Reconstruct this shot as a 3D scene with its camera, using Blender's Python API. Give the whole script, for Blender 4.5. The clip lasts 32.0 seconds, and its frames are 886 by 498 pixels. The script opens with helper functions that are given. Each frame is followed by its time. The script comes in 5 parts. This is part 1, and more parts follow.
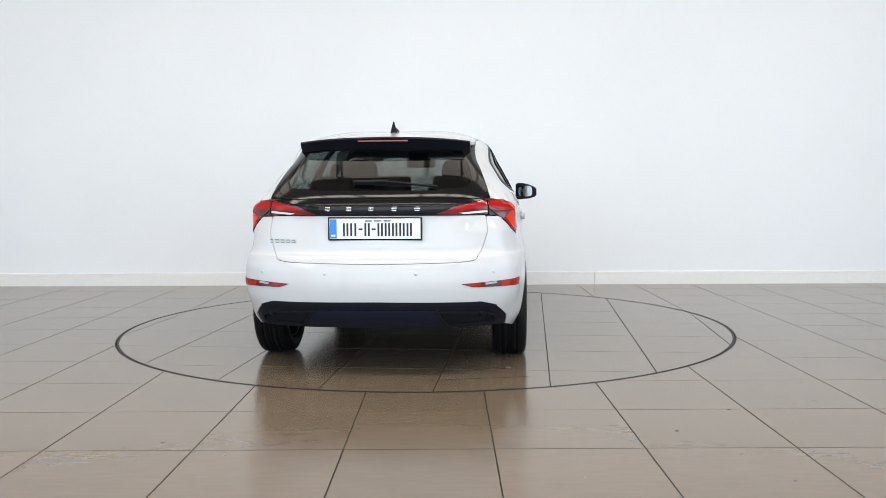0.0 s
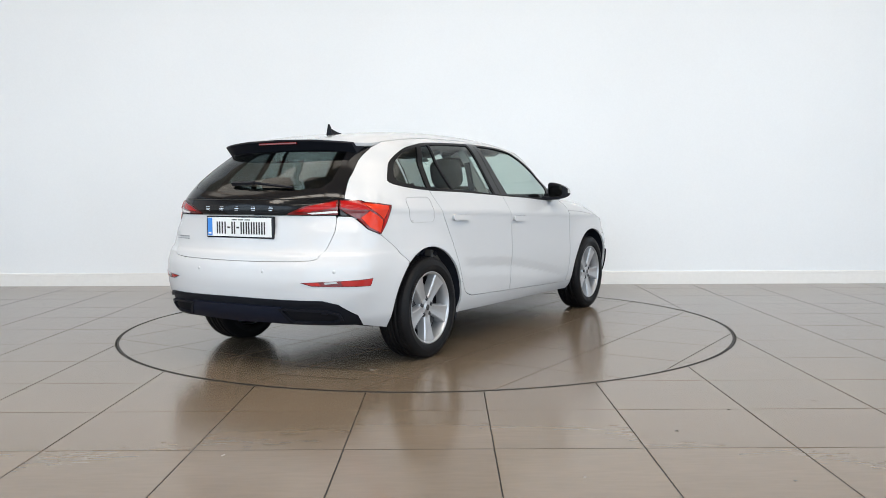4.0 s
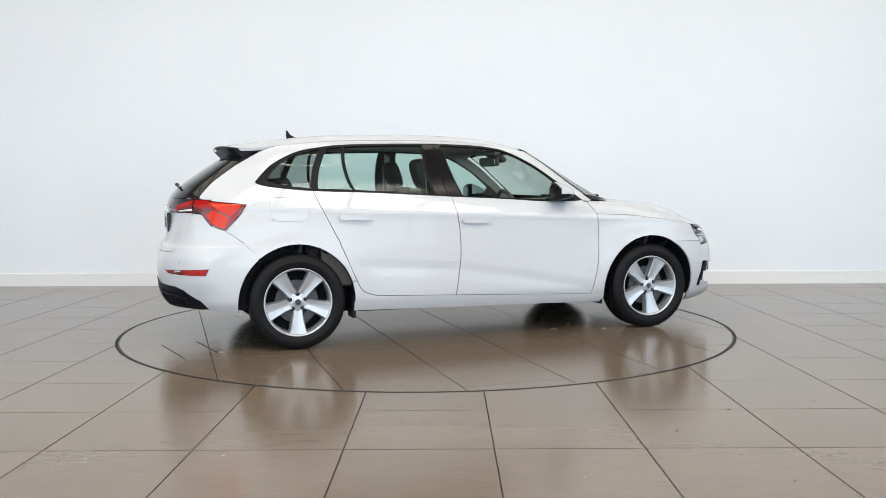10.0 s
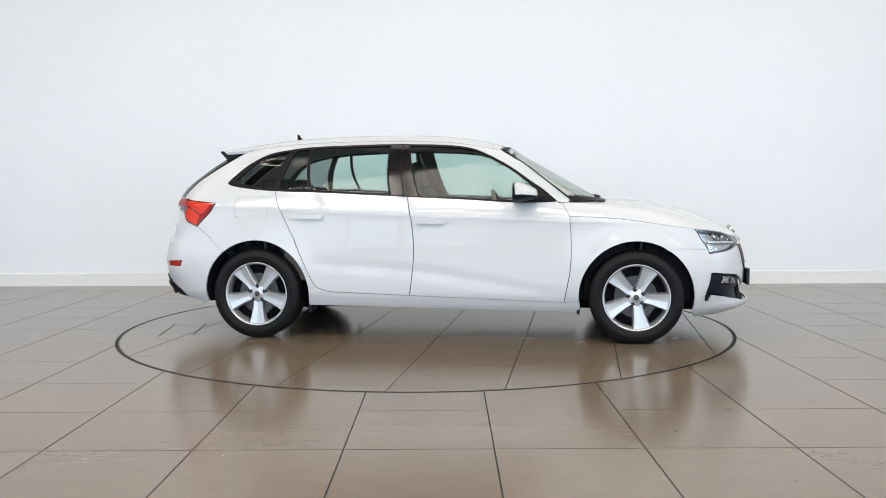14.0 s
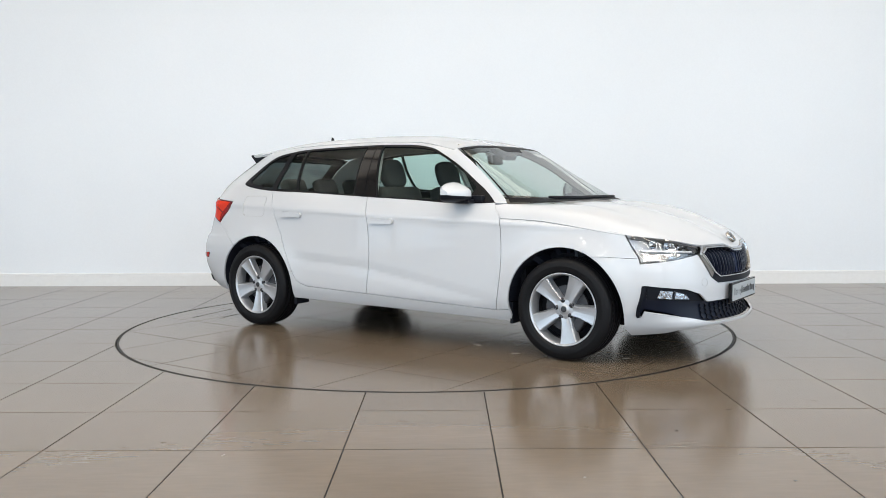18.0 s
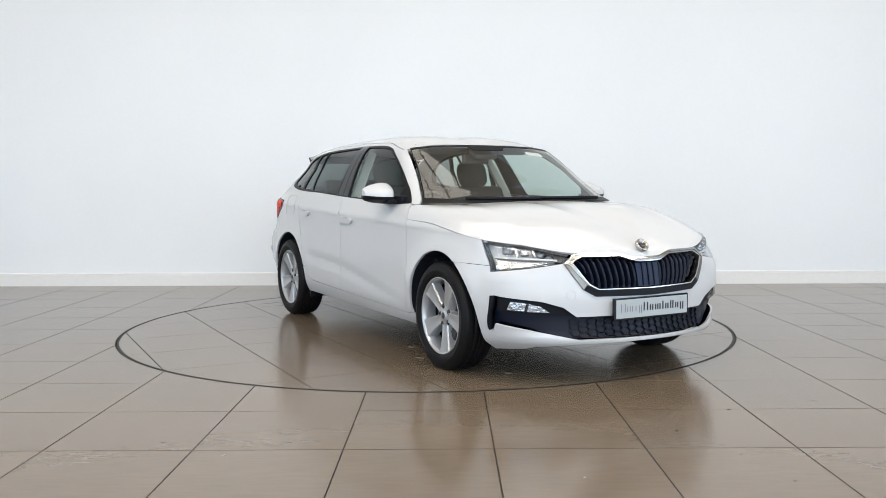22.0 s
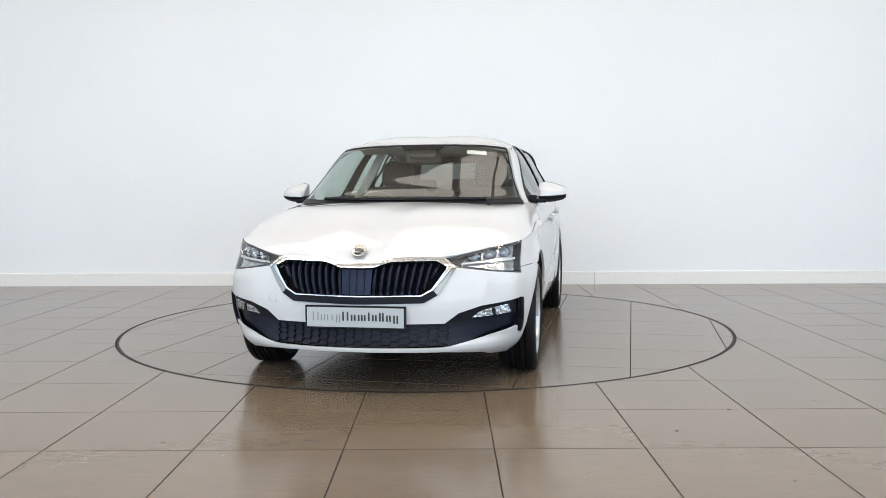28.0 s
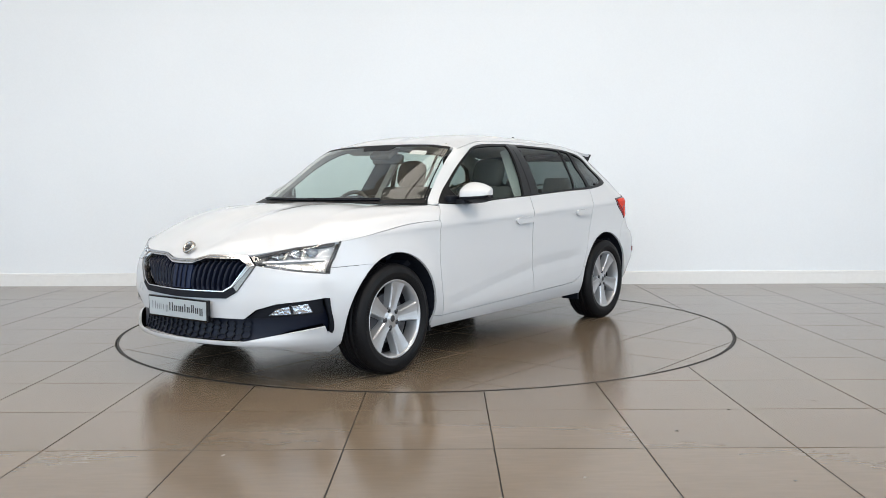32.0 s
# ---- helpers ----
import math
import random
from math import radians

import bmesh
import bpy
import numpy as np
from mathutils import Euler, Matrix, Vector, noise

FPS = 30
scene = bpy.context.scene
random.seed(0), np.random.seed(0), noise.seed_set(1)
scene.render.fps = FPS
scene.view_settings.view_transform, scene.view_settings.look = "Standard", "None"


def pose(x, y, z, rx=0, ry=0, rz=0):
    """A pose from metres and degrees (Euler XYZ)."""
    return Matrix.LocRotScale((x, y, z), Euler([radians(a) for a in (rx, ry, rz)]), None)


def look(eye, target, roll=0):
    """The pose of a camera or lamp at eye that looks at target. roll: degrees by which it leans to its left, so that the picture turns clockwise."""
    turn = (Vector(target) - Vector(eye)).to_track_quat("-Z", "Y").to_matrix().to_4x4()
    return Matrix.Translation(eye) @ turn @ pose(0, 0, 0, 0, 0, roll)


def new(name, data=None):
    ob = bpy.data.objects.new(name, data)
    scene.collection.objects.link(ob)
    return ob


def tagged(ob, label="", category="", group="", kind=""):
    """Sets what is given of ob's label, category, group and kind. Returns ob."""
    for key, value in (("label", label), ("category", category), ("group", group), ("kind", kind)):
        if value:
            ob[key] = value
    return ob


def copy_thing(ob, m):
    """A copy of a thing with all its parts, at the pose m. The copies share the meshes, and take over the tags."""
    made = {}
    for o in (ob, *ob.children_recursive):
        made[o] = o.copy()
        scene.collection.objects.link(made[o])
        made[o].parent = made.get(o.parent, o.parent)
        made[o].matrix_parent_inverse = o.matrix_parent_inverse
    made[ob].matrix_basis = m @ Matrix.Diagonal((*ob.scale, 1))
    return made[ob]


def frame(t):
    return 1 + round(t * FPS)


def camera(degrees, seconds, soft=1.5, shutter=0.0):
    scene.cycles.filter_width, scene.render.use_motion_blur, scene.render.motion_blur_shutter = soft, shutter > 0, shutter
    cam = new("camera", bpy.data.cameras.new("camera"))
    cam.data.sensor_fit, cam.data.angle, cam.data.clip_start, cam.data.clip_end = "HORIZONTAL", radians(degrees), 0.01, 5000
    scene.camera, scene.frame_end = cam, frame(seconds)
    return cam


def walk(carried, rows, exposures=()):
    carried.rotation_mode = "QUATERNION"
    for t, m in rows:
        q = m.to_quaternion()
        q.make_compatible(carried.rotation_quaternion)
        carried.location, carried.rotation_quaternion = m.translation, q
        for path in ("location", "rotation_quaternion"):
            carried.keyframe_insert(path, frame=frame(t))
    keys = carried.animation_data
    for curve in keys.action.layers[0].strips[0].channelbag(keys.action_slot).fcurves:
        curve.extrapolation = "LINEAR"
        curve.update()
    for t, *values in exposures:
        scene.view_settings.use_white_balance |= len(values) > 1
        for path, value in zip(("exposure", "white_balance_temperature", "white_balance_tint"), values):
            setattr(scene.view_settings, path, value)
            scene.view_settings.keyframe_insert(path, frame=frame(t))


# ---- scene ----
cam = camera(53.81, 32.0, soft=0.6)
EYE = (0.0, -6.74, 1.058)
AIM = (EYE[0] + math.sin(radians(1.045)) * math.cos(radians(4.0)), EYE[1] + math.cos(radians(1.045)) * math.cos(radians(4.0)), EYE[2] - math.sin(radians(4.0)))
walk(cam, [(0.0, look(EYE, AIM, -0.349)), (32.0, look(EYE, AIM, -0.349))], exposures=[(0.0, 0.0), (32.0, 0.0)])

# ---- light: daylight through the window front behind the camera, roof lights overhead, added fill ----
world = bpy.data.worlds.new("sky")
scene.world = world
world.use_nodes = True
sky = world.node_tree.nodes.new("ShaderNodeTexSky")
sky.sky_type, sky.sun_disc = "NISHITA", False
sky.sun_elevation, sky.sun_rotation = radians(40), radians(160)
world.node_tree.links.new(sky.outputs[0], world.node_tree.nodes["Background"].inputs[0])
world.node_tree.nodes["Background"].inputs[1].default_value = 0.1


def area_lamp(name, m, sx, sy, watts, colour):
    lamp = bpy.data.lights.new(name, "AREA")
    lamp.shape, lamp.size, lamp.size_y, lamp.energy, lamp.color = "RECTANGLE", sx, sy, watts, colour
    ob = new(name, lamp)
    ob.matrix_world = m
    return ob


ROOM_X, ROOM_FRONT, ROOM_H = 8.0, -10.5, 5.0
SKY_TINT, ROOF_TINT = (0.675, 0.840, 1.0), (1.0, 0.935, 0.84)
for px, watts in ((-3.6, 290), (3.6, 260)):
    area_lamp("window_daylight", look((px, ROOM_FRONT - 0.05, 2.3), (px, 0, 2.3)), 7.0, 4.2, watts, SKY_TINT)
area_lamp("side_window_daylight", look((ROOM_X + 0.05, -5.5, 2.3), (0, -5.5, 2.3)), 6.0, 4.2, 245, SKY_TINT)
# West fill, added to brighten the car's west-facing side; no known window there
area_lamp("side_window_daylight", look((-ROOM_X - 0.05, -5.5, 2.3), (0, -5.5, 2.3)), 6.0, 4.2, 180, SKY_TINT)
# The last strip, at y 0.5, is an added fill for wall and windscreen
for py, wide, watts in ((-8.6, 0.35, 190), (-6.4, 0.35, 195), (-3.5, 0.9, 440), (0.5, 1.9, 130)):
    area_lamp("rooflight_daylight", look((0, py, ROOM_H - 0.02), (0, py, 0)), 13.0, wide, watts, ROOF_TINT)


# ---- materials ----
def material(name, base, rough=0.5, stretch=None, metal=0.0, coat=0.0, grain=0.0, grain_scale=40.0, bump=0.0, spec=0.5, stain=0.0, stain_scale=2.0, random=0.0):
    """A principled material with fine grain, broad stains and relief in real metres."""
    m = bpy.data.materials.new(name)
    m.use_nodes = True
    nt = m.node_tree
    b = nt.nodes["Principled BSDF"]
    b.inputs["Base Color"].default_value = (*base, 1)
    b.inputs["Roughness"].default_value = rough
    b.inputs["Metallic"].default_value = metal
    b.inputs["Coat Weight"].default_value = coat
    b.inputs["Coat Roughness"].default_value = 0.03
    b.inputs["Specular IOR Level"].default_value = spec
    co = nt.nodes.new("ShaderNodeTexCoord")
    if stretch:
        mp = nt.nodes.new("ShaderNodeMapping")
        mp.inputs["Scale"].default_value = stretch
        nt.links.new(co.outputs["Object"], mp.inputs["Vector"])
    if grain or stain or random:
        last = None
        for amount, scale, detail in ((grain, grain_scale, 4), (stain, stain_scale, 5)):
            if not amount:
                continue
            nz = nt.nodes.new("ShaderNodeTexNoise")
            nz.inputs["Scale"].default_value, nz.inputs["Detail"].default_value = scale, detail
            nt.links.new(mp.outputs[0] if stretch else co.outputs["Object"], nz.inputs["Vector"])
            mr = nt.nodes.new("ShaderNodeMapRange")
            mr.inputs[1].default_value, mr.inputs[2].default_value = 0.25, 0.75
            mr.inputs[3].default_value, mr.inputs[4].default_value = 1 - amount, 1 + amount
            nt.links.new(nz.outputs["Fac"], mr.inputs[0])
            if last is None:
                last = mr.outputs[0]
            else:
                mu = nt.nodes.new("ShaderNodeMath")
                mu.operation = "MULTIPLY"
                nt.links.new(last, mu.inputs[0]), nt.links.new(mr.outputs[0], mu.inputs[1])
                last = mu.outputs[0]
        if random:
            oi = nt.nodes.new("ShaderNodeObjectInfo")
            mr = nt.nodes.new("ShaderNodeMapRange")
            mr.inputs[3].default_value, mr.inputs[4].default_value = 1 - random, 1 + random
            nt.links.new(oi.outputs["Random"], mr.inputs[0])
            if last is None:
                last = mr.outputs[0]
            else:
                mu = nt.nodes.new("ShaderNodeMath")
                mu.operation = "MULTIPLY"
                nt.links.new(last, mu.inputs[0]), nt.links.new(mr.outputs[0], mu.inputs[1])
                last = mu.outputs[0]
        vm = nt.nodes.new("ShaderNodeVectorMath")
        vm.operation = "SCALE"
        vm.inputs[0].default_value = base
        nt.links.new(last, vm.inputs["Scale"])
        nt.links.new(vm.outputs[0], b.inputs["Base Color"])
    if bump:
        nz = nt.nodes.new("ShaderNodeTexNoise")
        nz.inputs["Scale"].default_value, nz.inputs["Detail"].default_value = grain_scale * 1.7, 3
        nt.links.new(co.outputs["Object"], nz.inputs["Vector"])
        bp = nt.nodes.new("ShaderNodeBump")
        bp.inputs["Strength"].default_value, bp.inputs["Distance"].default_value = bump, 0.002
        nt.links.new(nz.outputs["Fac"], bp.inputs["Height"])
        nt.links.new(bp.outputs[0], b.inputs["Normal"])
    return m


def glass_material(name, tint, rough=0.01, gloss=0.06):
    """Clear sheet: seen through by its tint, mirror-like towards grazing."""
    m = bpy.data.materials.new(name)
    m.use_nodes = True
    nt = m.node_tree
    nt.nodes.clear()
    out = nt.nodes.new("ShaderNodeOutputMaterial")
    mix, lw = nt.nodes.new("ShaderNodeMixShader"), nt.nodes.new("ShaderNodeLayerWeight")
    tr, gl = nt.nodes.new("ShaderNodeBsdfTransparent"), nt.nodes.new("ShaderNodeBsdfGlossy")
    pw, ma = nt.nodes.new("ShaderNodeMath"), nt.nodes.new("ShaderNodeMath")
    lw.inputs["Blend"].default_value = 0.5
    pw.operation, ma.operation = "POWER", "MULTIPLY_ADD"
    pw.inputs[1].default_value = 5.0
    ma.inputs[1].default_value, ma.inputs[2].default_value = 1 - gloss, gloss
    tr.inputs["Color"].default_value = (*tint, 1)
    gl.inputs["Roughness"].default_value = rough
    for p, q in ((lw.outputs["Facing"], pw.inputs[0]), (pw.outputs[0], ma.inputs[0]), (ma.outputs[0], mix.inputs[0]), (tr.outputs[0], mix.inputs[1]), (gl.outputs[0], mix.inputs[2]), (mix.outputs[0], out.inputs[0])):
        nt.links.new(p, q)
    return m


def clear_material(name):
    m = bpy.data.materials.new(name)
    m.use_nodes = True
    nt = m.node_tree
    nt.nodes.clear()
    out, tr = nt.nodes.new("ShaderNodeOutputMaterial"), nt.nodes.new("ShaderNodeBsdfTransparent")
    nt.links.new(tr.outputs[0], out.inputs[0])
    return m


CLEAR = clear_material("pane_inside")
WALL = material("wall_paint", (0.815, 0.85, 0.895), 0.6, grain=0.012, grain_scale=60, bump=0.05, stain=0.02, stain_scale=0.6)
SKIRT = material("skirting_paint", (0.80, 0.80, 0.80), 0.35, grain=0.02, grain_scale=25)
CEIL = material("ceiling_boards", (0.60, 0.50, 0.40), 0.8, stain=0.08)
TILE = material("floor_tile", (0.139, 0.106, 0.075), 0.19, spec=0.64, stretch=(0.18, 1.0, 1.0), grain=0.06, grain_scale=40, stain=0.10, stain_scale=2.2, random=0.04)
GROUT = material("grout", (0.018, 0.016, 0.014), 0.8, spec=0.2, grain=0.2, grain_scale=90)
RING = material("turntable_ring", (0.018, 0.017, 0.016), 0.5, spec=0.25)
PAINT = material("white_car_paint", (0.510, 0.522, 0.544), 0.45, coat=0.9, spec=0.25, stain=0.008, stain_scale=1.2)
RIB_BLACK = material("grille_black", (0.005, 0.007, 0.016), 0.28, spec=0.16)
NAVY = material("navy_sensor_cover", (0.009, 0.015, 0.040), 0.34, spec=0.2)
NAVY_PLASTIC = material("blue_black_plastic", (0.0045, 0.007, 0.017), 0.42, spec=0.22, grain=0.1, grain_scale=200)
GLOSS_BLACK = material("gloss_black", (0.006, 0.006, 0.007), 0.10, coat=0.0, spec=0.28)
BLACK = material("black_plastic", (0.008, 0.009, 0.013), 0.45, grain=0.1, grain_scale=300, bump=0.1, spec=0.12)
SEAL = material("window_seal_black", (0.007, 0.007, 0.008), 0.42, spec=0.12)
DARK = material("dark_lining", (0.008, 0.008, 0.010), 0.8, spec=0.1)
RUBBER = material("tyre_rubber", (0.0055, 0.0055, 0.0065), 0.5, grain=0.15, grain_scale=120, bump=0.1, spec=0.16)
ALLOY = material("silver_alloy", (0.44, 0.45, 0.47), 0.32, metal=0.65, coat=0.3)
CHROME_DARK = material("satin_chrome", (0.40, 0.39, 0.37), 0.26, metal=1.0)
# Chrome copy darkened to brown, painting in the floor it mirrors
CHROME_FLOOR_TONE = material("chrome_floor_reflection_tone", (0.24, 0.225, 0.205), 0.24, metal=1.0)
CHROME = material("chrome", (0.66, 0.67, 0.69), 0.20, metal=1.0)
STEEL = material("brake_steel", (0.07, 0.07, 0.075), 0.5, metal=0.9, grain=0.1)
RED = material("red_lens", (0.33, 0.005, 0.005), 0.14, coat=0.1, spec=0.2)
RED_GLOW_TONE = material("red_lens_glow_tone", (0.60, 0.028, 0.007), 0.12, coat=0.1, spec=0.2)
RED_DARK = material("dark_red_lens", (0.12, 0.003, 0.004), 0.10, coat=0.5)
LENS_CLEAR = glass_material("clear_lens", (0.93, 0.95, 0.97))
REFLECTOR = material("lamp_reflector", (0.62, 0.63, 0.65), 0.22, metal=1.0)
LAMP_DARK = material("lamp_housing", (0.03, 0.03, 0.033), 0.3)
LAMP_GREY = material("lamp_inner_metal", (0.62, 0.62, 0.63), 0.28, metal=0.3, grain=0.15, grain_scale=60)
GLASS = glass_material("side_glass", (0.68, 0.81, 0.77), rough=0.04, gloss=0.014)
GLASS_FRONT = glass_material("windscreen_glass", (0.82, 0.86, 0.82), gloss=0.13)
GLASS_REAR = glass_material("rear_glass_tint", (0.15, 0.17, 0.17), gloss=0.035)
GLASS_QUARTER = glass_material("quarter_glass_tint", (0.34, 0.39, 0.38), gloss=0.03)
RED_MARKER = material("red_marker_lens", (0.33, 0.007, 0.004), 0.14, coat=0.25, spec=0.3)
CLOTH = material("seat_cloth", (0.062, 0.057, 0.053), 0.9, grain=0.2, grain_scale=200)
TRIM_IN = material("interior_trim", (0.10, 0.090, 0.080), 0.55, grain=0.1, grain_scale=150)
HEADLINER = material("headliner", (0.48, 0.465, 0.435), 0.9, grain=0.05, grain_scale=120)
PLATE_W = material("plate_white", (0.72, 0.73, 0.74), 0.35)
PLATE_BLUE = material("plate_blue", (0.03, 0.20, 0.62), 0.35)
PLATE_GREY = material("plate_silver", (0.36, 0.39, 0.41), 0.35)
INK = material("black_ink", (0.01, 0.01, 0.012), 0.4)
GREY_INK = material("grey_ink", (0.16, 0.17, 0.18), 0.4)


# ---- mesh helpers ----
def mesh_object(name, verts, faces, mat, parent=None, smooth=False, label=""):
    me = bpy.data.meshes.new(name)
    me.from_pydata([tuple(map(float, v)) for v in verts], [], [tuple(int(i) for i in f) for f in faces])
    for m in mat if isinstance(mat, (list, tuple)) else [mat]:
        me.materials.append(m)
    if smooth:
        me.shade_smooth()
    ob = new(name, me)
    if parent:
        ob.parent = parent
    if label:
        ob["label"] = label
    return ob


def part(name, bm, mat, parent=None, label="", smooth=False):
    me = bpy.data.meshes.new(name)
    bm.normal_update()
    bm.to_mesh(me)
    bm.free()
    for m in mat if isinstance(mat, (list, tuple)) else [mat]:
        me.materials.append(m)
    if smooth:
        me.shade_smooth()
    ob = new(name, me)
    if parent:
        ob.parent = parent
    if label:
        ob["label"] = label
    return ob


def box(bm, x0, x1, y0, y1, z0, z1, bevel=0.0, m=None):
    """A box with rounded edges, added to bm."""
    r = bmesh.ops.create_cube(bm, size=1, matrix=Matrix.Translation(((x0 + x1) / 2, (y0 + y1) / 2, (z0 + z1) / 2)) @ Matrix.Diagonal((x1 - x0, y1 - y0, z1 - z0, 1)))
    vs = r["verts"]
    if bevel:
        es = list({e for v in vs for e in v.link_edges})
        g = bmesh.ops.bevel(bm, geom=es, offset=bevel, segments=2, profile=0.5, affect="EDGES")
        vs = list({v for f in g["faces"] for v in f.verts} | {v for v in vs if v.is_valid})
    if m is not None:
        bmesh.ops.transform(bm, matrix=m, verts=vs)
    return vs


def lathe(profile, steps=48, axis_y=True):
    """Verts and faces of a profile of (radius, offset) turned round the y axis."""
    verts, faces = [], []
    n = len(profile)
    for k in range(steps):
        a = 2 * math.pi * k / steps
        for r, h in profile:
            verts.append((r * math.cos(a), h, r * math.sin(a)))
    for k in range(steps):
        j = (k + 1) % steps
        for i in range(n - 1):
            faces.append((k * n + i, k * n + i + 1, j * n + i + 1, j * n + i))
    return verts, faces


def prism(outline, h0, h1):
    """Verts and faces of a closed 2D outline drawn out from h0 to h1 along z."""
    n = len(outline)
    verts = [(x, y, h0) for x, y in outline] + [(x, y, h1) for x, y in outline]
    faces = [tuple(range(n - 1, -1, -1)), tuple(range(n, 2 * n))]
    faces += [(i, (i + 1) % n, n + (i + 1) % n, n + i) for i in range(n)]
    return verts, faces


def clip_half(poly, a, b, c):
    """The part of a polygon where a*x + b*y <= c."""
    out = []
    for i in range(len(poly)):
        p, q = poly[i], poly[(i + 1) % len(poly)]
        dp, dq = a * p[0] + b * p[1] - c, a * q[0] + b * q[1] - c
        if dp <= 0:
            out.append(p)
        if dp * dq < 0:
            k = dp / (dp - dq)
            out.append((p[0] + (q[0] - p[0]) * k, p[1] + (q[1] - p[1]) * k))
    return out


# ---- the room ----
TURN = -2.3


def room_slab(name, x0, x1, y0, y1, z0, z1, mat, label, kind="structure", category="wall", turn=0.0):
    bm = bmesh.new()
    box(bm, x0, x1, y0, y1, z0, z1)
    ob = part(name, bm, mat)
    ob.rotation_euler = (0, 0, radians(turn))
    return tagged(ob, label, category, kind=kind)


WALL_Y = 2.79
room_slab("wall_north", -ROOM_X - 1, ROOM_X + 1, WALL_Y, WALL_Y + 0.2, -0.2, ROOM_H + 0.2, WALL, "plain white painted showroom wall behind the turntable", turn=TURN)
# East wall and wall behind the camera hold tall barred windows; west opening added
for y0, y1, z0, z1 in ((ROOM_FRONT, 4.0, -0.2, 0.15), (ROOM_FRONT, 4.0, 4.5, ROOM_H + 0.2), (ROOM_FRONT, -8.6, 0.15, 4.5), (-2.4, 4.0, 0.15, 4.5)):
    room_slab("wall_east", ROOM_X, ROOM_X + 0.2, y0, y1, z0, z1, WALL, "white side wall round a tall opening out of view")
    room_slab("wall_west", -ROOM_X - 0.2, -ROOM_X, y0, y1, z0, z1, WALL, "white side wall round a tall opening out of view")
for x0, x1, z0, z1 in ((-8.2, 8.2, -0.2, 0.15), (-8.2, 8.2, 4.5, ROOM_H + 0.2), (-8.2, -7.1, 0.15, 4.5), (-3.7, -3.5, 0.15, 4.5), (-0.1, 0.1, 0.15, 4.5), (3.5, 3.7, 0.15, 4.5), (7.1, 8.2, 0.15, 4.5)):
    room_slab("wall_south", x0, x1, ROOM_FRONT - 0.2, ROOM_FRONT, z0, z1, WALL, "white wall round the showroom's window front")
for k in range(9):
    x = -6.4 + 1.6 * k
    room_slab("trim", x - 0.04, x + 0.04, ROOM_FRONT + 0.01, ROOM_FRONT + 0.06, 0.15, 4.5, SEAL, "dark window bar", category="window bar")
for k in range(5):
    y = -7.9 + 1.2 * k
    # bars across the added west opening
    room_slab("trim", -ROOM_X + 0.01, -ROOM_X + 0.06, y - 0.04, y + 0.04, 0.15, 4.5, SEAL, "dark window bar", category="window bar")
    room_slab("trim", ROOM_X - 0.06, ROOM_X - 0.01, y - 0.04, y + 0.04, 0.15, 4.5, SEAL, "dark window bar", category="window bar")
for k in range(11):
    x = -6.5 + 1.3 * k
    room_slab("trim", x - 0.07, x + 0.07, -9.2, 1.6, ROOM_H - 0.16, ROOM_H - 0.06, CEIL, "roof beam below the rooflights", category="beam")
room_slab("ceiling", -ROOM_X - 0.2, ROOM_X + 0.2, ROOM_FRONT - 0.2, 4.0, ROOM_H, ROOM_H + 0.2, CEIL, "dark showroom ceiling with strip rooflights", category="ceiling")

# skirting along the back wall, in lengths
for x0, x1 in ((-8.3, -1.52), (-1.517, 1.71), (1.713, 8.3)):
    bm = bmesh.new()
    box(bm, x0, x1, WALL_Y - 0.02, WALL_Y, 0.0, 0.118)
    box(bm, x0, x1, WALL_Y - 0.013, WALL_Y, 0.118, 0.142, 0.004)
    ob = part("baseboard", bm, SKIRT)
    ob.rotation_euler = (0, 0, radians(TURN))
    tagged(ob, "white painted skirting board along the wall", "skirting", kind="structure")
bm = bmesh.new()
box(bm, 4.978, 4.990, WALL_Y - 0.004, WALL_Y, 0.142, ROOM_H)
ob = part("trim", bm, SKIRT)
ob.rotation_euler = (0, 0, radians(TURN))
tagged(ob, "thin white cover strip over a wall joint", "trim", kind="structure")

# ---- tiled floor with the round hole of the turntable ----
R_TABLE = 2.28
GRID_TURN, GX, GY, SX, SY, JOINT = -1.32, -1.4986, -3.2587, 0.6136, 0.6188, 0.0056
DISC = [(math.cos(2 * math.pi * k / 120), math.sin(2 * math.pi * k / 120)) for k in range(120)]


def tile_mesh(name, polys, mat, z0=-0.012, z1=0.0, edge=0.0):
    """One tile from flat polygons, with sides and, where asked, an eased edge."""
    verts, faces = [], []
    for poly in polys:
        n, k = len(poly), len(verts)
        if edge:
            cx, cy = sum(p[0] for p in poly) / n, sum(p[1] for p in poly) / n
            top = [(x - math.copysign(edge, x - cx), y - math.copysign(edge, y - cy), z1) for x, y in poly]
            verts += top + [(x, y, z1 - edge * 0.5) for x, y in poly] + [(x, y, z0) for x, y in poly]
        else:
            verts += [(x, y, z1) for x, y in poly] + [(x, y, z0) for x, y in poly]
        faces.append(tuple(range(k, k + n)))
        for ring in range(2 if edge else 1):
            q = k + ring * n
            faces += [(q + i, q + n + i, q + n + (i + 1) % n, q + (i + 1) % n) for i in range(n)]
    me = bpy.data.meshes.new(name)
    me.from_pydata(verts, [], faces)
    me.materials.append(mat)
    return me


